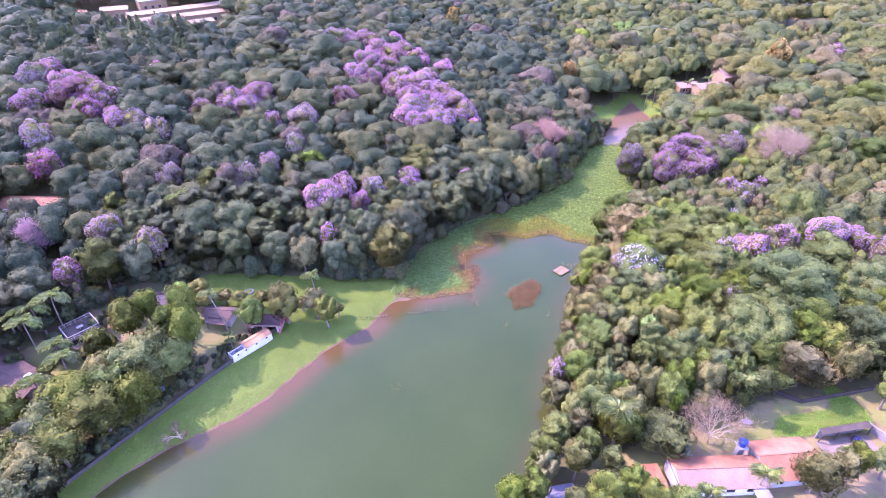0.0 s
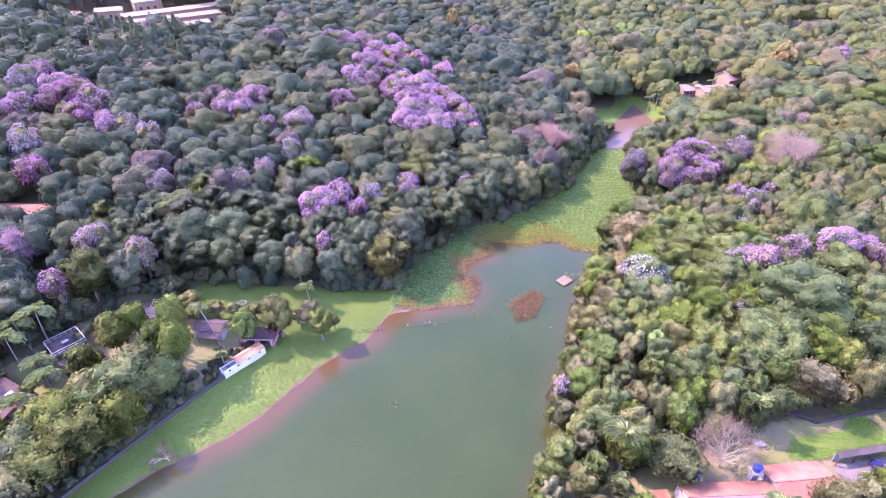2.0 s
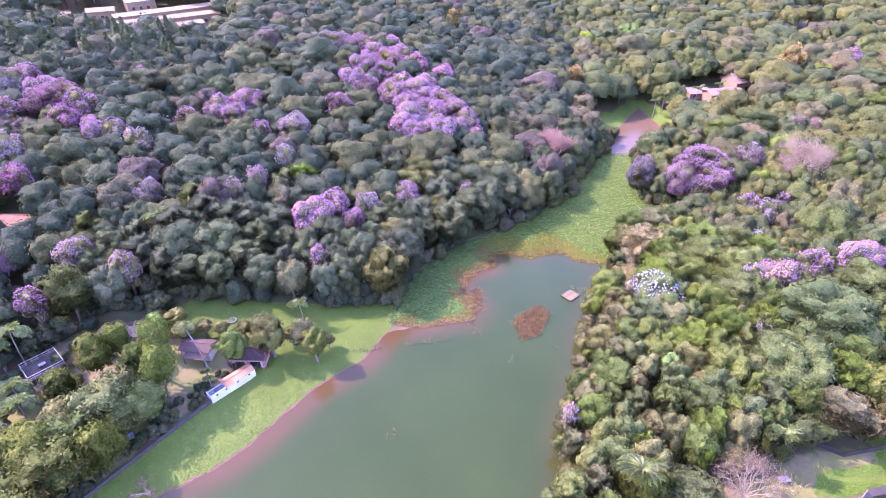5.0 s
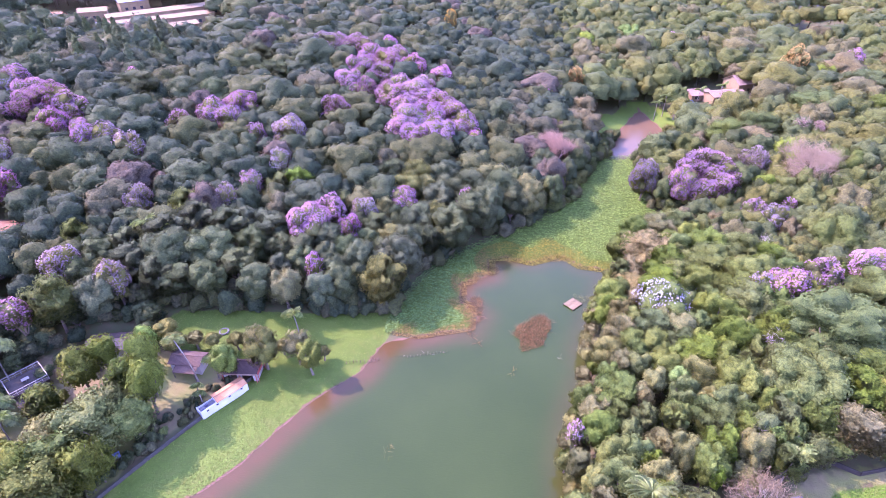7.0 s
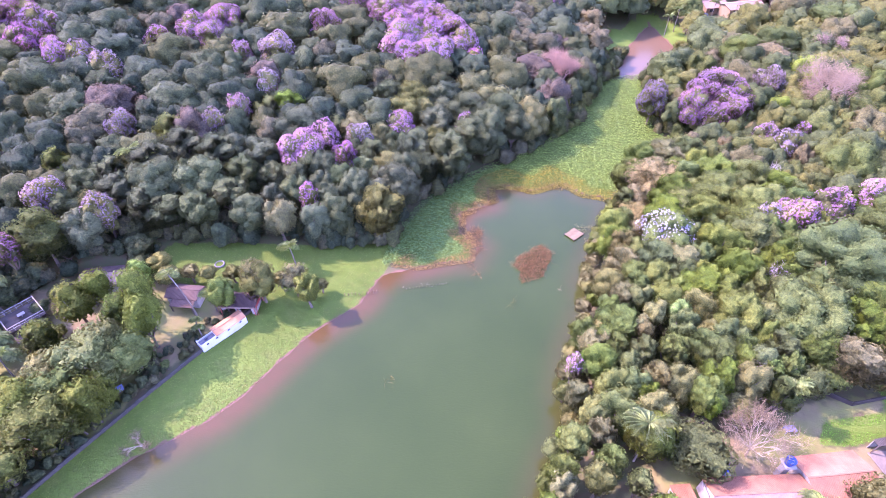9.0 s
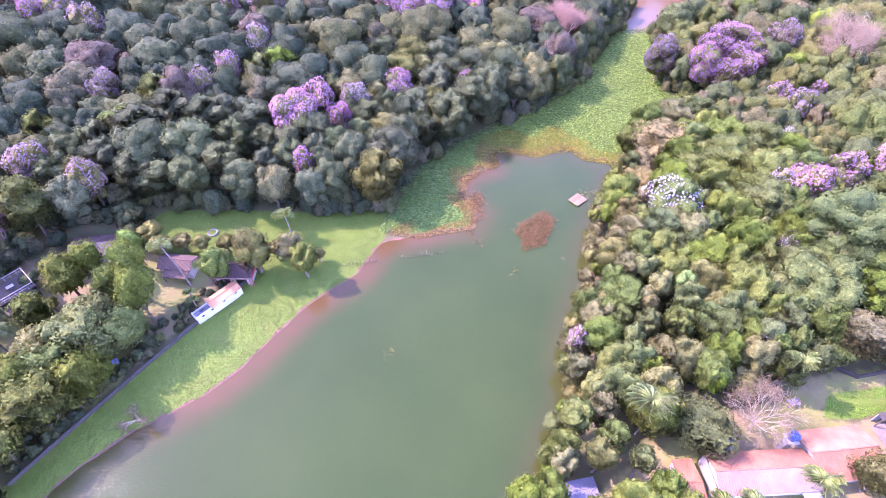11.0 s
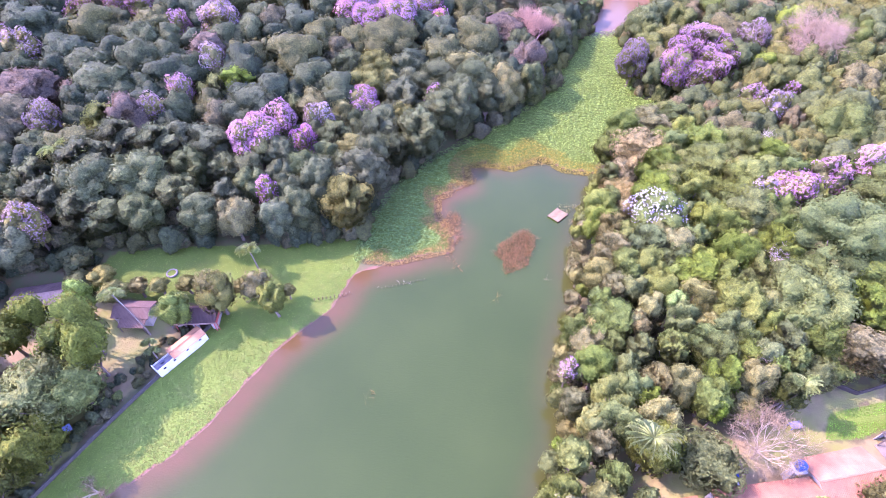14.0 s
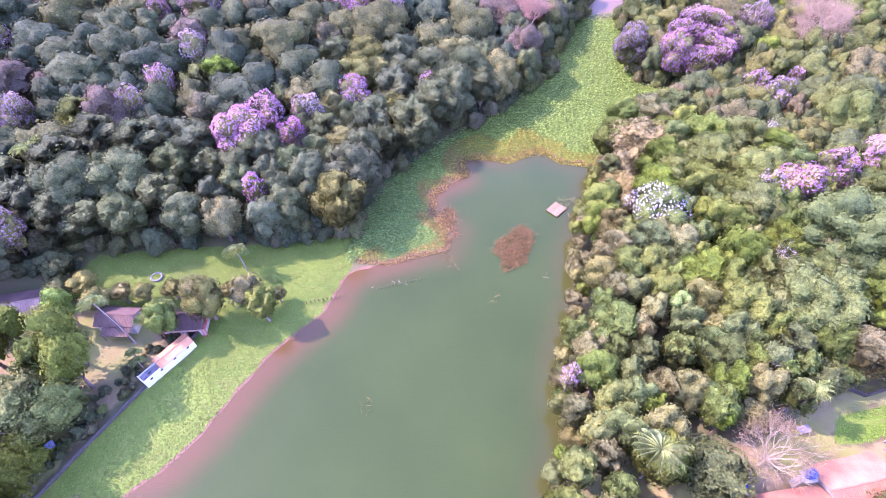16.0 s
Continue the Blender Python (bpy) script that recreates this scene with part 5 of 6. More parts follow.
house("tiled_annexe", "house wing under an orange-red clay tiled roof", 55.2, 50.7, 5, 9.0, 6.4, 2.7, 1.3, TILE_RED, PLASTER, 0.5, front=((1.5, 2.7, 0.9, 2.0), (5.2, 6.4, 0.9, 2.0)), roof_back=TILE_ORANGE)
house("patio_roof", "lean-to patio under broken red tiles", 33.6, 47.4, 3, 2.6, 6.4, 2.0, 0.6, TILE_RED, PLASTER, 0.2)


def water_tank(x, y, z, base_mat, label):
    tank = tagged(new("water_tank"), label, "water tank", "roof water tanks")
    tank.matrix_basis = pose(x, y, z)
    pieces = []
    tube(pieces, [(0, 0, 0.0), (0, 0, 0.5), (0, 0, 1.0)], [0.55, 0.62, 0.68], 18)
    part("barrel", quad_mesh("barrel", *join(pieces), BLUE_PLASTIC, False), tank)
    pieces = []
    tube(pieces, [(0, 0, 0.98), (0, 0, 1.06), (0, 0, 1.12), (0, 0, 1.22), (0, 0, 1.24)], [0.73, 0.73, 0.62, 0.3, 0.01], 18)
    part("lid", quad_mesh("lid", *join(pieces), BLUE_PLASTIC, False), tank)
    part("stand", boxes((-0.85, 0.85, -0.85, 0.85, -0.14, -0.004), bevel=0.02), tank, "", CONCRETE)
    part("tower", boxes((-0.45, 0.45, -0.45, 0.45, 5.0 - z, -0.144)), tank, "", base_mat)
    return tank


water_tank(39.4, 52.0, 8.6, RED_PLASTIC, "blue plastic water tank on a red stand")
water_tank(48.6, 52.4, 9.5, CONCRETE, "blue plastic water tank on a masonry stand")
part("pipe", quad_mesh("pipe", *rod((0, 0, 0.4), (0.9, -0.6, -0.4), 0.06), WHITEWASH), bpy.data.objects["water_tank.001"])

lean = tagged(new("carport"), "narrow open carport with a dark sheet roof", "carport")
lean.matrix_basis = pose(69.0, 56.4, float(ground_height(69.0, 56.4)), 0, 0, 9)
part("roof", roof_slope(9.6, 1.1, 0.2), lean, "", DARK_CONCRETE).matrix_basis = pose(0, 0.9, 2.4)
part("back_wall", boxes((-4.7, 4.7, 0.7, 0.84, -1.0, 2.3)), lean, "", CONCRETE)
for px in (-4.8, -1.6, 1.6, 4.8):
    part("post", boxes((px - 0.07, px + 0.07, -0.2, -0.06, -0.6, 2.1)), lean, "", DARK_WOOD)
slab = part("parking_slab", boxes((-4.9, 4.9, -2.6, 2.2, -0.8, 0.08), bevel=0.02), None, "pale worn concrete parking slab", plain_material("pale_slab", (0.075, 0.062, 0.046), (0.13, 0.108, 0.08), 0.7, 0.95))
slab.matrix_basis = pose(69.0, 54.2, float(ground_height(68.2, 55.0)), 0, 0, 9)
tagged(slab, category="paving")
east_wall = part("garden_wall", boxes((-3.8, 3.8, -0.1, 0.1, -1.2, 1.7), (-3.8, 3.8, -0.15, 0.15, 1.7, 1.78)), None, "grey concrete garden wall", CONCRETE)
east_wall.matrix_basis = pose(75.8, 55.2, float(ground_height(75.8, 55.2)), 0, 0, -62)
tagged(east_wall, category="wall")
stone = tagged(new("stone_wall"), "long low garden wall under the trees, coloured dark for their shade", "wall")
for (ax, ay), (bx, by) in (((51.4, 72.0), (64.8, 62.7)), ((64.8, 62.7), (79.0, 65.0))):
    n = 5
    for i in range(n):
        x, y = ax + (bx - ax) * (i + 0.5) / n, ay + (by - ay) * (i + 0.5) / n
        long = math.hypot(bx - ax, by - ay) / n
        # dark concrete puts the trees' shade into the grey wall's colour
        p = part("wall_panel", boxes((-long / 2, long / 2 - 0.01, -0.12, 0.12, -0.8, 0.9)), stone, "", DARK_CONCRETE)
        p.matrix_basis = pose(x, y, float(ground_height(x, y)), 0, 0, math.degrees(math.atan2(by - ay, bx - ax)))

# parked car
def car(x, y, turn):
    top = tagged(new("car"), "dark blue hatchback parked on the concrete yard", "car")
    top.matrix_basis = pose(x, y, float(ground_height(68.2, 55.0)) + 0.082, 0, 0, turn)
    paint_blue = plain_material("car_paint", (0.02, 0.022, 0.075), (0.03, 0.032, 0.10), 1.0, 0.25, 0.3, 0.0, 0.6)
    rows = [(-2.0, 0.45, 0.80, 0.78), (-1.9, 0.30, 0.95, 0.84), (-0.9, 0.28, 0.98, 0.86), (0.6, 0.28, 0.95, 0.86), (1.7, 0.30, 0.85, 0.80), (2.0, 0.42, 0.70, 0.70)]
    bm = bmesh.new()
    rings = []
    for px, z0, z1, w in rows:
        rings.append([bm.verts.new(p) for p in ((px, -w, z0), (px, -w, z1 - 0.12), (px, -w * 0.9, z1), (px, w * 0.9, z1), (px, w, z1 - 0.12), (px, w, z0))])
    for a, b in zip(rings, rings[1:]):
        for i in range(6):
            bm.faces.new((a[i], a[(i + 1) % 6], b[(i + 1) % 6], b[i]))
    bm.faces.new(rings[0][::-1])
    bm.faces.new(rings[-1])
    part("body", bm, top, "", paint_blue)
    bm = bmesh.new()
    low = [bm.verts.new(p) for p in ((-1.75, -0.74, 0.955), (0.75, -0.74, 0.955), (0.75, 0.74, 0.955), (-1.75, 0.74, 0.955))]
    up = [bm.verts.new(p) for p in ((-1.35, -0.58, 1.42), (0.05, -0.58, 1.45), (0.05, 0.58, 1.45), (-1.35, 0.58, 1.42))]
    for i in range(4):
        bm.faces.new((low[i], low[(i + 1) % 4], up[(i + 1) % 4], up[i]))
    bm.faces.new(up)
    part("windows", bm, top, "", GLASS)
    part("roof", boxes((-1.34, 0.05, -0.57, 0.57, 1.435, 1.48), bevel=0.03), top, "", paint_blue)
    for px in (-1.25, 1.25):
        for py in (-0.78, 0.78):
            pieces = []
            tube(pieces, [(0, -0.1, 0), (0, -0.1, 0), (0, 0.1, 0), (0, 0.1, 0)], [0.02, 0.3, 0.3, 0.02], 14)
            wheel = part("wheel", quad_mesh("wheel", *join(pieces), DARK_WOOD), top)
            wheel.location = (px, py, 0.3)
    for py in (-0.55, 0.55):
        part("headlight", boxes((1.93, 2.01, py - 0.15, py + 0.15, 0.5, 0.64), bevel=0.02), top, "", WHITEWASH)
    return top


car(70.4, 54.2, 66)

house("shore_hut", "small hut with a flat grey-blue sheet roof", 19.2, 48.0, 10, 4.6, 2.4, 2.0, 0.12, METAL_GREY, PLASTER, 0.2, front=((1.0, 1.8, 0.0, 1.8), (2.8, 3.6, 0.9, 1.6)))
table = tagged(new("garden_table"), "blue garden table with a pale top", "table")
table.matrix_basis = pose(53.6, 59.2, float(ground_height(53.6, 59.2)), 0, 0, 5)
part("tabletop", boxes((-0.9, 0.9, -0.55, 0.55, 0.78, 0.84), bevel=0.015), table, "", METAL_GREY)
for px in (-0.75, 0.75):
    for py in (-0.42, 0.42):
        part("leg", boxes((px - 0.05, px + 0.05, py - 0.05, py + 0.05, -0.3, 0.78)), table, "", BLUE_PLASTIC)

hut2 = tagged(new("lean_to"), "small lean-to with a blue sheet roof", "shed")
hut2.matrix_basis = pose(-56.1, 69.0, float(ground_height(-56.1, 69.0)), 0, 0, 38)
part("roof", roof_slope(3.0, 1.2, 0.25), hut2, "", BLUE_SHEET).matrix_basis = pose(0, 0.6, 2.1)
for px in (-1.35, 1.35):
    for py in (-0.5, 0.5):
        part("post", boxes((px - 0.05, px + 0.05, py - 0.05, py + 0.05, -0.5, 2.0 + 0.2 * py - 0.06)), hut2, "", DARK_WOOD)
part("back_wall", boxes((-1.3, 1.3, 0.5, 0.56, -0.5, 1.95)), hut2, "", WOOD)

shade = tagged(new("garden_tent"), "small white pointed garden tent", "tent")
shade.matrix_basis = pose(-60.2, 82.0, float(ground_height(-60.2, 82.0)), 0, 0, 20)
bm = bmesh.new()
peak, rim = bm.verts.new((0, 0, 2.7)), [bm.verts.new((1.0 * math.cos(a), 1.0 * math.sin(a), 1.9)) for a in (0.785, 2.356, 3.927, 5.498)]
for i in range(4):
    bm.faces.new((rim[i], rim[(i + 1) % 4], peak))
bmesh.ops.solidify(bm, geom=bm.faces[:], thickness=0.03)
part("canopy", bm, shade, "", WHITEWASH)
for a in (0.785, 2.356, 3.927, 5.498):
    part("post", boxes((0.95 * math.cos(a) - 0.04, 0.95 * math.cos(a) + 0.04, 0.95 * math.sin(a) - 0.04, 0.95 * math.sin(a) + 0.04, -0.5, 1.88)), shade, "", WHITEWASH)

pit = tagged(new("fire_pit"), "ring of stones round a fire pit on the lawn", "fire pit")
pit.matrix_basis = pose(-47.0, 99.4, float(ground_height(-47.0, 99.4)))
for i in range(9):
    a = i * 0.698
    s = part("stone", boxes((-0.3, 0.3, -0.16, 0.16, -0.15, 0.22), bevel=0.06), pit, "", CONCRETE)
    s.matrix_basis = pose(0.9 * math.cos(a), 0.9 * math.sin(a), 0, 0, 0, math.degrees(a) + 90)
planter = tagged(new("planter"), "low terracotta-coloured planter edging on bare soil", "planter")
planter.matrix_basis = pose(-57.1, 81.6, float(ground_height(-57.1, 81.6)), 0, 0, 43)
for a, b, c, e in ((-1.3, 1.3, -0.6, -0.45), (-1.3, 1.3, 0.45, 0.6), (-1.3, -1.15, -0.45, 0.45), (1.15, 1.3, -0.45, 0.45)):
    part("edging", boxes((a, b, c, e, -0.4, 0.4), bevel=0.02), planter, "", TILE_OLD)

# raft
raft = tagged(new("raft"), "weathered plank raft moored in the lake", "raft")
raft.matrix_basis = pose(31.3, 111.7, 0.0, 0, 0, 40)
for py in (-1.0, 1.0):
    part("float", quad_mesh("float", *rod((-1.75, py, 0.02), (1.75, py, 0.02), 0.24, 10), DARK_WOOD), raft)
for i in range(13):
    plank = part("plank", boxes((-0.125, 0.125, -1.45, 1.45, 0.0, 0.05), bevel=0.008), raft, "", WOOD)
    plank.matrix_basis = pose(-1.62 + 0.27 * i, 0.05 * math.sin(i * 2.1), 0.26 + 0.012 * math.sin(i * 3.3), 0, 0, 1.2 * math.sin(i * 1.7))
for px, py in ((-0.9, 0.5), (0.4, -0.3), (0.9, 0.7)):
    part("board", boxes((px - 0.35, px + 0.35, py - 0.25, py + 0.25, 0.33, 0.40), bevel=0.01), raft, "broken pale board", WOOD)
for px in (-1.7, 1.7):
    for py in (-1.4, 1.4):
        part("corner_post", boxes((px - 0.05, px + 0.05, py - 0.05, py + 0.05, -0.4, 0.62)), raft, "", DARK_WOOD)

# stakes in the shallows and posts by the lawn
stake_mesh = boxes((-0.05, 0.05, -0.05, 0.05, -1.6, 0.45), bevel=0.01)
stake = part("stake", stake_mesh, None, "weathered wooden stake standing in the shallows", WOOD)
tagged(stake, category="stake", group="stakes in the shallows")
stake.matrix_basis = pose(-7.4, 94.9, 0, 4, 3, 10)
for i in range(1, 13):
    copy_thing(stake, pose(-7.4 + 0.7 * i, 94.9 + 0.12 * i + 0.1 * math.sin(i * 2.7), 0.08 * math.sin(i * 1.9), 5 * math.sin(i), 5 * math.cos(i * 1.3), 20 * i))
pole_thing = part("fence_post", boxes((-0.06, 0.06, -0.06, 0.06, -0.8, 0.9), bevel=0.01), None, "grey wooden fence post at the lawn's edge", WOOD)
tagged(pole_thing, category="post", group="fence posts by the shore")
pole_thing.matrix_basis = pose(-20.0, 92.6, float(ground_height(-20.0, 92.6)))
for i in range(1, 10):
    px, py = -20.0 + 0.72 * i, 92.6 + 0.17 * i
    copy_thing(pole_thing, pose(px, py, max(-0.2, float(ground_height(px, py))), 4 * math.sin(i * 2), 4 * math.cos(i), 0))

# ---- far buildings ----
def villa():
    for x, y, turn, l, w, h, rise, mat, label in (
        (132.0, 247.0, 20, 11, 9, 4.6, 2.6, TILE_PALE, "villa wing with a tall pale pink tiled roof"),
        (121.0, 237.0, 12, 15, 7, 3.0, 0.9, TILE_PALE, "villa wing with a low pale pink tiled roof"),
        (112.0, 243.0, 8, 9, 8, 2.8, 1.0, TILE_PALE, "villa wing with a low pinkish tiled roof"),
    ):
        house("villa", label, x, y, turn, l, w, h, rise, mat, CREAM, 0.7, front=((1.5, 3.5, 0.8, 2.2), (5.0, 7.0, 0.0, 2.2)), group="villa wings")
    pool = tagged(new("awning"), "curved blue awning along the villa", "awning")
    pool.matrix_basis = pose(107.0, 240.0, float(ground_height(107, 240)))
    for i in range(7):
        a = 2.2 + i * 0.3
        p = part("panel", boxes((-0.9, 0.9, -0.5, 0.5, -1.0, 1.4), bevel=0.1), pool, "", BLUE_PLASTIC)
        p.matrix_basis = pose(4 + 5.0 * math.cos(a), 4 * math.sin(a), 0.6, 0, 0, math.degrees(a) + 90)


villa()
for x, y, turn, l, w, h, rise, mat, back, label in (
    (-141.0, 304.0, 40.2, 50, 9.0, 5.0, 1.0, CREAM, TILE_OLD, "long works hall with a cream roof"),
    (-137.0, 294.0, 37.3, 50, 8.0, 4.6, 1.0, CREAM, TILE_OLD, "long works hall with a cream roof"),
    (-134.5, 280.5, 37.1, 38, 8.0, 4.4, 1.0, CREAM, TILE_OLD, "long works hall with a cream roof"),
    (-162.5, 271.5, 39.0, 16, 13.0, 4.6, 0.6, METAL_GREY, METAL_GREY, "flat works building with a grey sheet roof"),
    (-181.5, 280.0, 10.0, 12, 10.0, 4.0, 2.2, TILE_ORANGE, TILE_ORANGE, "house with an orange tiled roof"),
    (-185.5, 256.5, 30.0, 9, 7.0, 4.2, 2.6, TILE_OLD, TILE_OLD, "house with a steep grey-brown dormer roof"),
    (-160.0, 316.0, 40.0, 14, 7.0, 5.0, 0.8, BLUE_SHEET, BLUE_SHEET, "works building with a blue-grey roof"),
    (-170.0, 296.0, 25.0, 12, 8.0, 4.4, 1.2, CREAM, CREAM, "low house with a cream roof"),
    (82.0, 331.0, 5.0, 9, 7.0, 4.0, 1.4, TILE_PALE, TILE_PALE, "small house with a pale roof in the wood"),
    (224.0, 352.0, 15.0, 18, 12.0, 4.0, 1.6, TILE_RED, TILE_PALE, "house with a red tiled roof in a clearing"),
    (-118.0, 325.0, 30.0, 20, 9.0, 4.0, 1.4, TILE_ORANGE, TILE_RED, "house with an orange tiled roof"),
    (-60.0, 345.0, 5.0, 22, 9.0, 4.0, 1.6, TILE_RED, TILE_RED, "long house with a red tiled roof"),
):
    openings = tuple((2.0 + 3.6 * i, 3.4 + 3.6 * i, 1.0, 2.4) for i in range(int((l - 3) / 3.6)))
    house("far_house" if "house" in label else "works_hall", label, x, y, turn, l, w, h, rise, mat, CREAM, 0.5, front=openings, roof_back=back, group="buildings beyond the wood")

# ---- conifers on the far slope ----
def conifer_quads(seed, high, radius):
    r = np.random.default_rng(seed)
    n = 900
    s = r.uniform(0.08, 1, n) ** 0.8
    a = r.uniform(0, 6.283, n)
    out = radius * (1.02 - s) * r.uniform(0.55, 1.1, n) * (0.8 + 0.2 * np.sin(s * 40))
    at = np.stack([out * np.cos(a), out * np.sin(a), high * s], 1)
    normal = np.stack([np.cos(a), np.sin(a), np.full(n, 0.9)], 1) + r.normal(scale=0.35, size=(n, 3))
    pieces = [leaf_quads(r, at, normal, 0.5, 0.5)]
    tube(pieces, [(0, 0, high * 0.08), (0, 0, high * 0.5), (0, 0, high * 0.97)], [radius * 0.62, radius * 0.34, 0.03], 8)
    return join(pieces)


FIRS = [quad_mesh("crown", *conifer_quads(90 + k, 13.0, 4.4), GREENS["dark"]) for k in range(3)]
FIR_TRUNK = []
tube(FIR_TRUNK, [(0, 0, -0.5), (0, 0, 11.0)], [0.24, 0.05], 6)
FIR_TRUNK = quad_mesh("trunk", *FIR_TRUNK[0], BARK)
for i in range(48):
    x, y = random.uniform(-176, -106), random.uniform(210, 254)
    y += 0.12 * (x + 140)
    fir = tagged(new("conifer"), "tall narrow dark green conifer", "tree", "conifers on the far slope")
    s = random.uniform(0.95, 1.3)
    fir.matrix_basis = pose(x, y, float(ground_height(x, y)), 0, 0, random.uniform(0, 360)) @ Matrix.Diagonal((1.35 * s, 1.35 * s, s * random.uniform(0.95, 1.2), 1))
    part("trunk", FIR_TRUNK, fir)
    part("crown", FIRS[i % 3], fir)

# ---- palms ----
def frond_quads(seed, long):
    """One arching leaf with leaflets hanging from its rib."""
    r = np.random.default_rng(seed)
    pts = []
    for i in range(9):
        s = i / 8
        pts.append(np.array((long * (s - 0.18 * s * s), 0.0, long * (0.5 * s - 0.8 * s * s))))
    pieces = []
    tube(pieces, pts, [0.05 * (1 - 0.8 * i / 8) for i in range(9)], 3)
    verts, quads = [], []
    for i in range(36):
        s = 0.12 + 0.88 * i / 36
        k = min(int(s * 8), 7)
        f = s * 8 - k
        p = pts[k] * (1 - f) + pts[k + 1] * f
        size = long * 0.24 * math.sin(min(1, s * 1.1 + 0.12) * 3.0) + 0.12
        for side in (-1, 1):
            tip = p + (0.35 * size, side * size * 0.72, -0.55 * size + r.uniform(-0.08, 0.08))
            w = np.array((0.02 * long, 0, 0.01))
            n = len(verts)
            verts += [p - w, p + w, tip + w * 0.3, tip - w * 0.3]
            quads.append((n, n + 1, n + 2, n + 3))
    pieces.append((np.array(verts), np.array(quads)))
    return join(pieces)


PALM_BARK = plain_material("palm_bark", (0.10, 0.085, 0.065), (0.19, 0.165, 0.13), 0.3, 0.95)
PALM_LEAF = leaf_material("palm_leaf", (0.14, 0.18, 0.035), (0.24, 0.29, 0.07), 0.35)
FRONDS = [quad_mesh("frond", *frond_quads(60 + k, 1.0), PALM_LEAF) for k in range(3)]


def palm(x, y, high, long, lean=(0.0, 0.0), count=18):
    top = tagged(new("palm"), "feather palm with arching green fronds", "palm", "palms")
    top.matrix_basis = pose(x, y, float(ground_height(x, y)))
    pieces = []
    pts = [(lean[0] * s * s, lean[1] * s * s, high * s - (0.5 if s == 0 else 0)) for s in (0, 0.2, 0.5, 0.8, 1.0)]
    tube(pieces, pts, [0.22, 0.14, 0.115, 0.11, 0.14], 8)
    part("trunk", quad_mesh("trunk", *join(pieces), PALM_BARK, False), top)
    for i in range(count):
        f = part("frond", FRONDS[i % 3], top)
        tilt = 66 - 88 * ((i * 0.618) % 1)
        f.matrix_basis = pose(lean[0], lean[1], high - 0.05) @ pose(0, 0, 0, 0, 0, i * 137.5) @ pose(0, 0, 0, random.uniform(-12, 12), -tilt, 0) @ Matrix.Diagonal((long, long, long, 1))
    return top


for x, y, high, long, lean in (
    (29.4, 56.2, 10.8, 4.0, (-0.4, 0.3)), (65.0, 48.7, 5.6, 3.6, (0.3, 0)), (48.7, 46.2, 5.6, 2.8, (0.3, 0)), (-47.9, 86.4, 9.0, 2.5, (-3.4, 2.4)), (-44.6, 88.0, 5.5, 2.4, (0, 0)),
    (-42.6, 89.9, 6.0, 2.4, (0.2, 0)), (-82.3, 84.6, 8.5, 2.8, (0.4, 0.3)), (-84.8, 82.6, 7.5, 2.8, (-0.4, 0)), (-77.4, 75.4, 6.0, 2.5, (0.3, 0)), (-75.4, 66.0, 6.0, 2.5, (0, 0)),
    (-84.4, 78.4, 8.0, 2.6, (0.4, 0)), (-73.4, 71.2, 6.5, 2.5, (0, 0.4)), (-88.6, 80.0, 7.0, 2.5, (0.2, 0)), (-31.4, 100.6, 5.0, 2.8, (-0.6, 0.4)), (33.8, 160.0, 8.0, 3.0, (0, 0)),
    (94.2, 231.8, 9.0, 2.8, (0, 0)), (90.0, 229.5, 8.0, 2.8, (0, 0)), (106.7, 230.6, 9.0, 2.8, (0.4, 0)), (97.0, 226.8, 8.0, 2.8, (0, 0)), (28.3, 45.5, 5.0, 2.6, (0, 0)),
    (25.6, 44.5, 4.5, 2.4, (0, 0)), (13.6, 46.0, 4.0, 2.4, (-0.4, 0)), (52.1, 61.9, 8.0, 2.6, (0, 0)), (34.4, 57.5, 6.0, 2.6, (0, 0)), (115.6, 230.4, 9.0, 2.8, (0, 0)),
    (134.0, 240.0, 8.0, 2.8, (0, 0)), (-65.0, 119.9, 9.0, 2.8, (0, 0)), (-69.3, 121.5, 9.0, 2.8, (0, 0)), (40.0, 44.0, 4.5, 2.4, (0, 0)), (36.5, 44.3, 4.0, 2.4, (0, 0)),
    (-45.4, 81.5, 3.0, 1.5, (0, 0)), (-46.3, 82.6, 3.4, 1.5, (0.2, 0.2)),
):
    palm(x, y, high, long * (1.4 if x < -60 else 1.0), lean)


# ---- bare trees ----
DRY_BARK = plain_material("dry_bark", (0.19, 0.155, 0.1), (0.32, 0.265, 0.18), 0.5, 0.95)


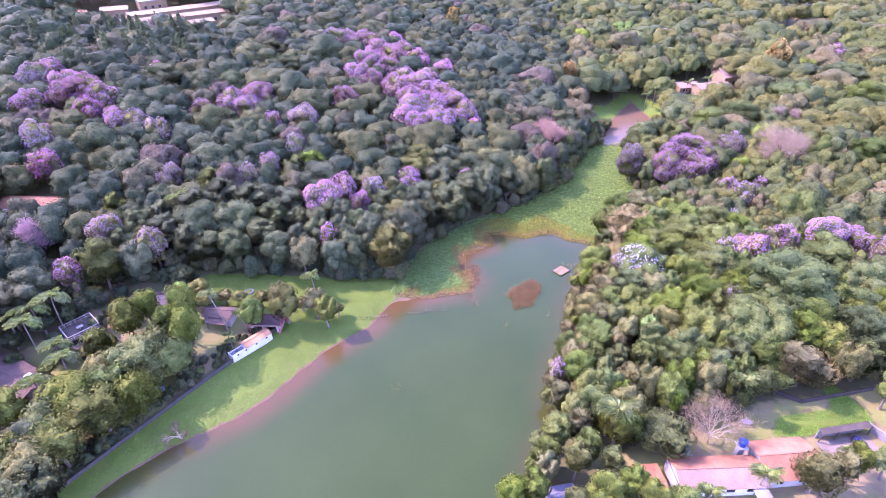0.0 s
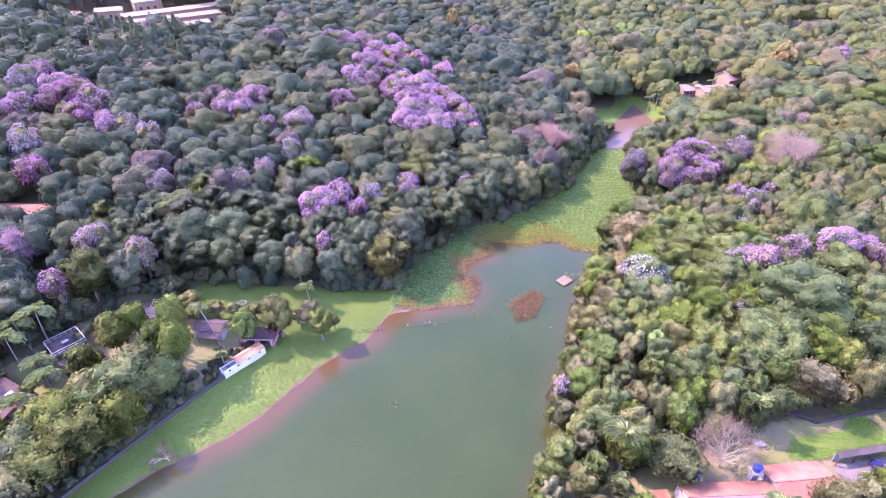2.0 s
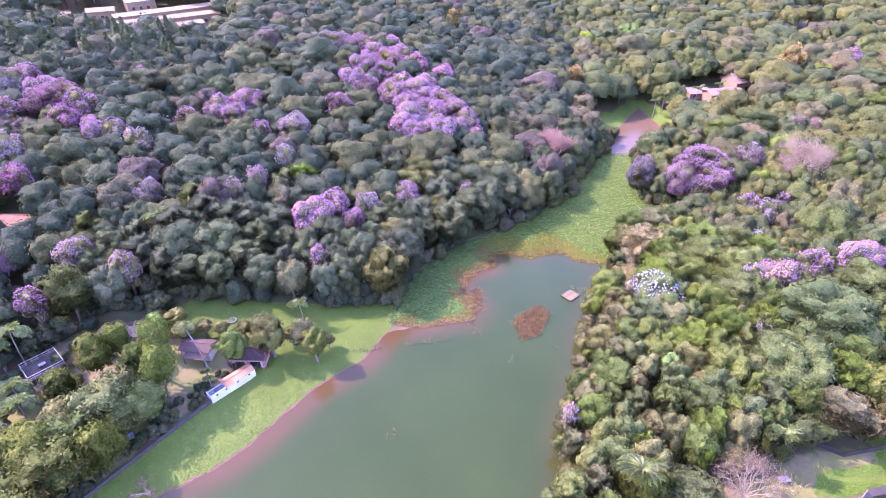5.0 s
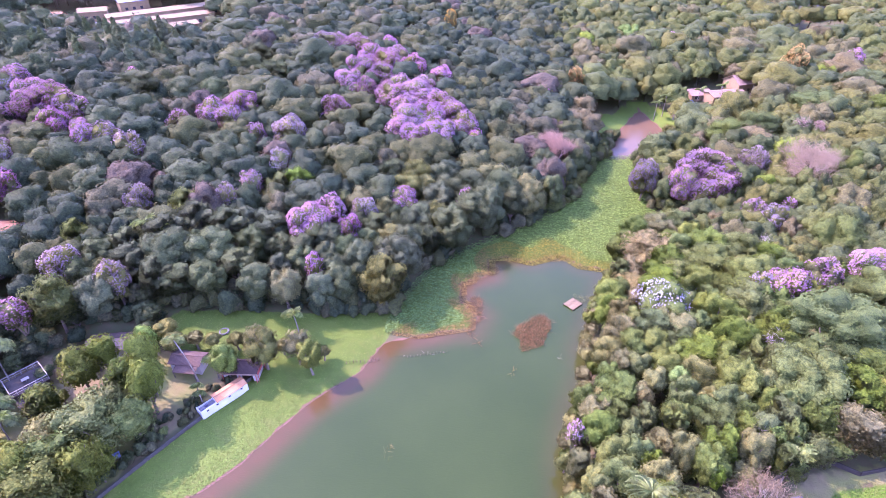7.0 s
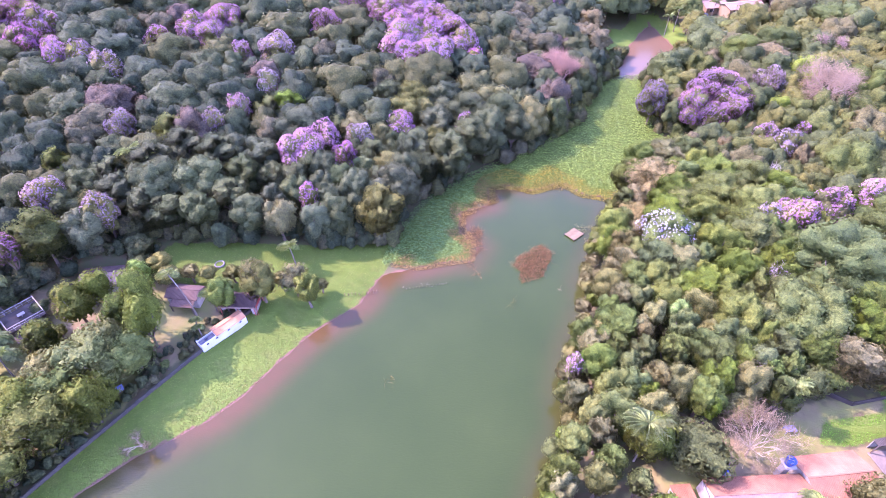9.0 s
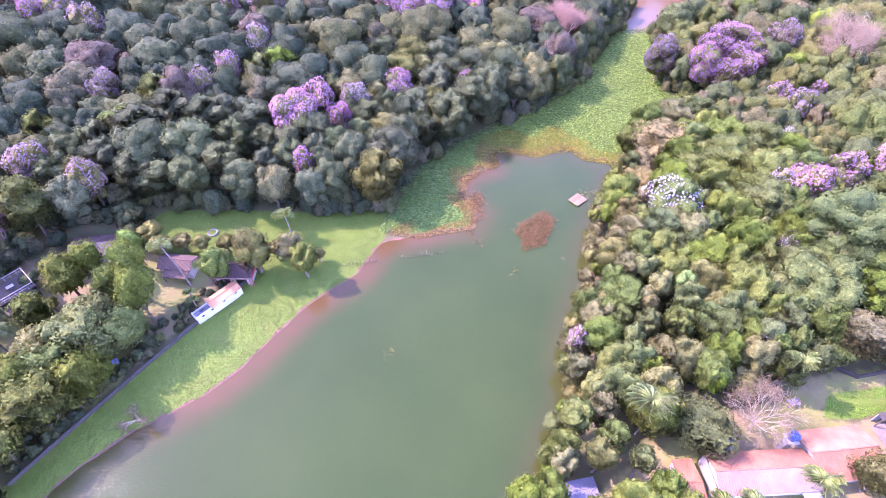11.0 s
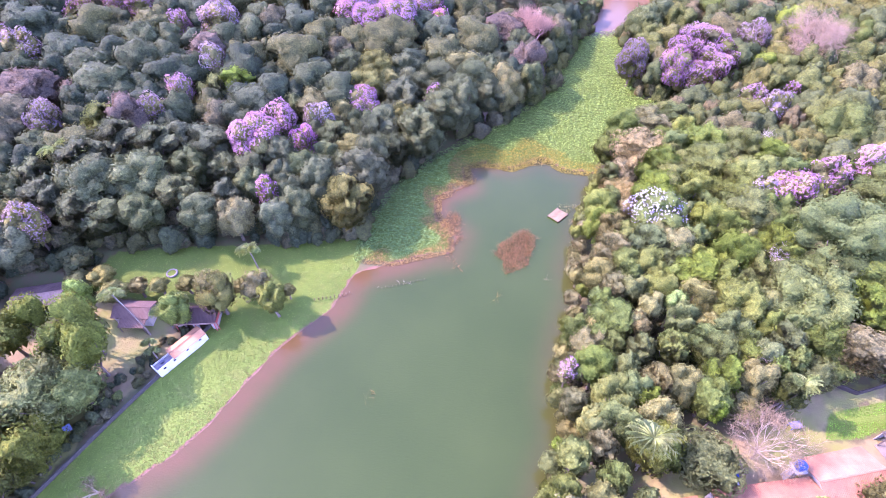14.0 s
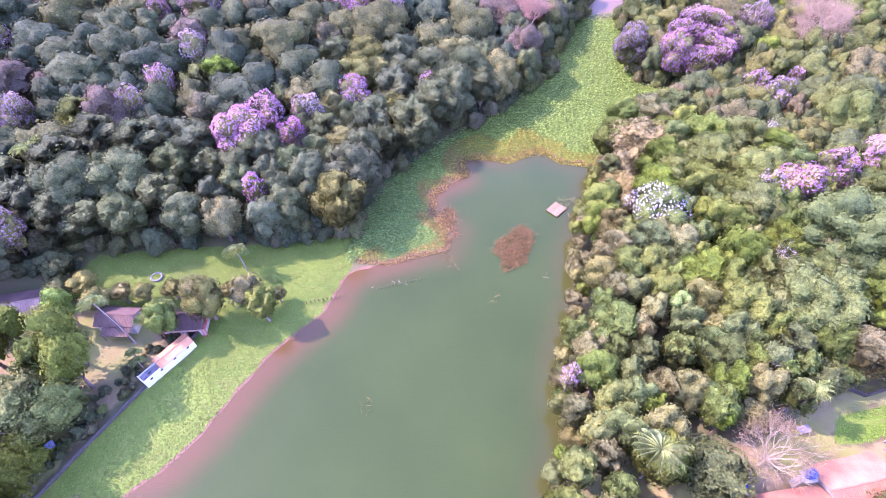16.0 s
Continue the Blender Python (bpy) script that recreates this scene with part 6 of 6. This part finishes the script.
def bare_tree(x, y, radius, high, bark, label, seed, depth=5, twigs=0, twig_tint=(0.5, 0.38, 0.33), fork=(0.5, 0.95), vase=0):
    r = np.random.default_rng(seed)
    top = tagged(new("bare_tree"), label, "tree", "bare trees")
    top.matrix_basis = pose(x, y, float(ground_height(x, y)), 0, 0, r.uniform(0, 360))
    limb, ends = [], []

    def grow(p, way, long, thick, level):
        way = way / np.linalg.norm(way)
        mid = p + way * long * 0.5 + r.normal(scale=0.06 * long, size=3)
        end = p + way * long + r.normal(scale=0.05 * long, size=3)
        tube(limb[level], [p, mid, end], [thick, thick * 0.8, thick * 0.6], 6 if level < 2 else 3)
        if level == depth:
            ends.append((end, way))
            return
        if vase and level == 0:
            for i in range(vase):
                a = i * 6.283 / vase + r.uniform(-0.25, 0.25)
                lift = (1.6, 0.8)[i % 2]
                grow(end if i % 2 else mid * 0.3 + end * 0.7, np.array((math.cos(a), math.sin(a), lift)), long * r.uniform(0.85, 1.1), thick * 0.5, 1)
            return
        for i in range(3 if level < 3 else 2):
            turn = r.normal(size=3)
            turn -= way * (turn @ way)
            turn /= np.linalg.norm(turn) + 1e-6
            out = way + turn * r.uniform(*fork) + (0, 0, 0.12)
            out[:2] *= 1.25
            grow(end if i else mid * 0.35 + end * 0.65, out, long * r.uniform(0.62, 0.82), thick * 0.56, level + 1)

    limb = [[] for _ in range(depth + 1)]
    first = high * 0.32
    grow(np.array((0, 0, -0.4)), np.array((r.uniform(-0.25, 0.25), r.uniform(-0.25, 0.25), 1.0)), first, (0.045 if vase else 0.06) * radius + 0.06, 0)
    spread = np.array([e for e, _ in ends])
    fit_xy, fit_z = radius / np.percentile(np.hypot(spread[:, 0], spread[:, 1]), 92), high / spread[:, 2].max()
    stem = join(limb[0] + limb[1])
    twig = join([p for level in limb[2:] for p in level])
    for name, (v, q) in (("trunk", stem), ("branchwork", twig)):
        tagged(part(name, quad_mesh(name, v * (fit_xy, fit_xy, fit_z), q, bark), top), kind="stuff" if name == "branchwork" else "")
    if twigs:
        pick = spread[r.integers(0, len(spread), twigs)] * (fit_xy, fit_xy, fit_z)
        a = pick + r.normal(scale=0.09 * radius, size=(twigs, 3))
        b = a + r.normal(scale=0.12 * radius, size=(twigs, 3)) + (0, 0, 0.05 * radius)
        w = r.normal(size=(twigs, 3))
        w *= 0.03 / np.linalg.norm(w, axis=1, keepdims=True)
        v = np.stack([a - w, a + w, b + w * 0.5, b - w * 0.5], 1).reshape(-1, 3)
        mesh = quad_mesh("twig_spray", v, np.arange(len(v)).reshape(-1, 4), LEAF_FAR)
        paint(mesh, "tint", np.tile((*twig_tint, 1), (len(v), 1)))
        tagged(part("twig_spray", mesh, top), kind="stuff")
    return top


bare_tree(45.2, 55.4, 4.8, 8.6, DRY_BARK, "bare spreading tree with pale grey branches", 11, 5, 2200, (0.30, 0.22, 0.12), (0.3, 0.6), 8)
bare_tree(108.4, 154.4, 9.2, 14.0, DRY_BARK, "tall leafless tree with fine brown twigs", 6, 5, 6500, (0.38, 0.27, 0.165))
bare_tree(120.1, 179.2, 4.6, 12.0, TWIG, "tall leafless tree with fine reddish twigs", 7, 5, 4500, (0.36, 0.24, 0.175))
bare_tree(-97.9, 104.8, 5.3, 12.0, TWIG, "leafless tree with fine pinkish twigs", 8, 5, 7000, (0.38, 0.24, 0.24))
bare_tree(74.7, 115.1, 3.2, 10.0, PALE_BARK, "bare spreading tree with pale grey branches", 9, 5, 500, (0.5, 0.42, 0.36))
bare_tree(38.5, 177.4, 6.6, 14.0, TWIG, "leafless tree with a salmon-pink veil of buds", 6, 5, 8500, (0.44, 0.265, 0.18))
bare_tree(29.5, 60.5, 2.2, 8.5, PALE_BARK, "bare spreading tree with pale grey branches", 12, 5, 250, (0.5, 0.42, 0.36))
bare_tree(59.5, 84.5, 2.4, 11.0, PALE_BARK, "bare spreading tree with pale grey branches", 13, 5, 250, (0.5, 0.42, 0.36))
bare_tree(48.5, 66.0, 2.0, 9.0, PALE_BARK, "bare spreading tree with pale grey branches", 14, 5, 250, (0.5, 0.42, 0.36))

bare_tree(-48.6, 60.6, 2.8, 3.4, DRY_BARK, "low bare shrub with brown twigs on the bank", 15, 4, 700, (0.22, 0.16, 0.09))
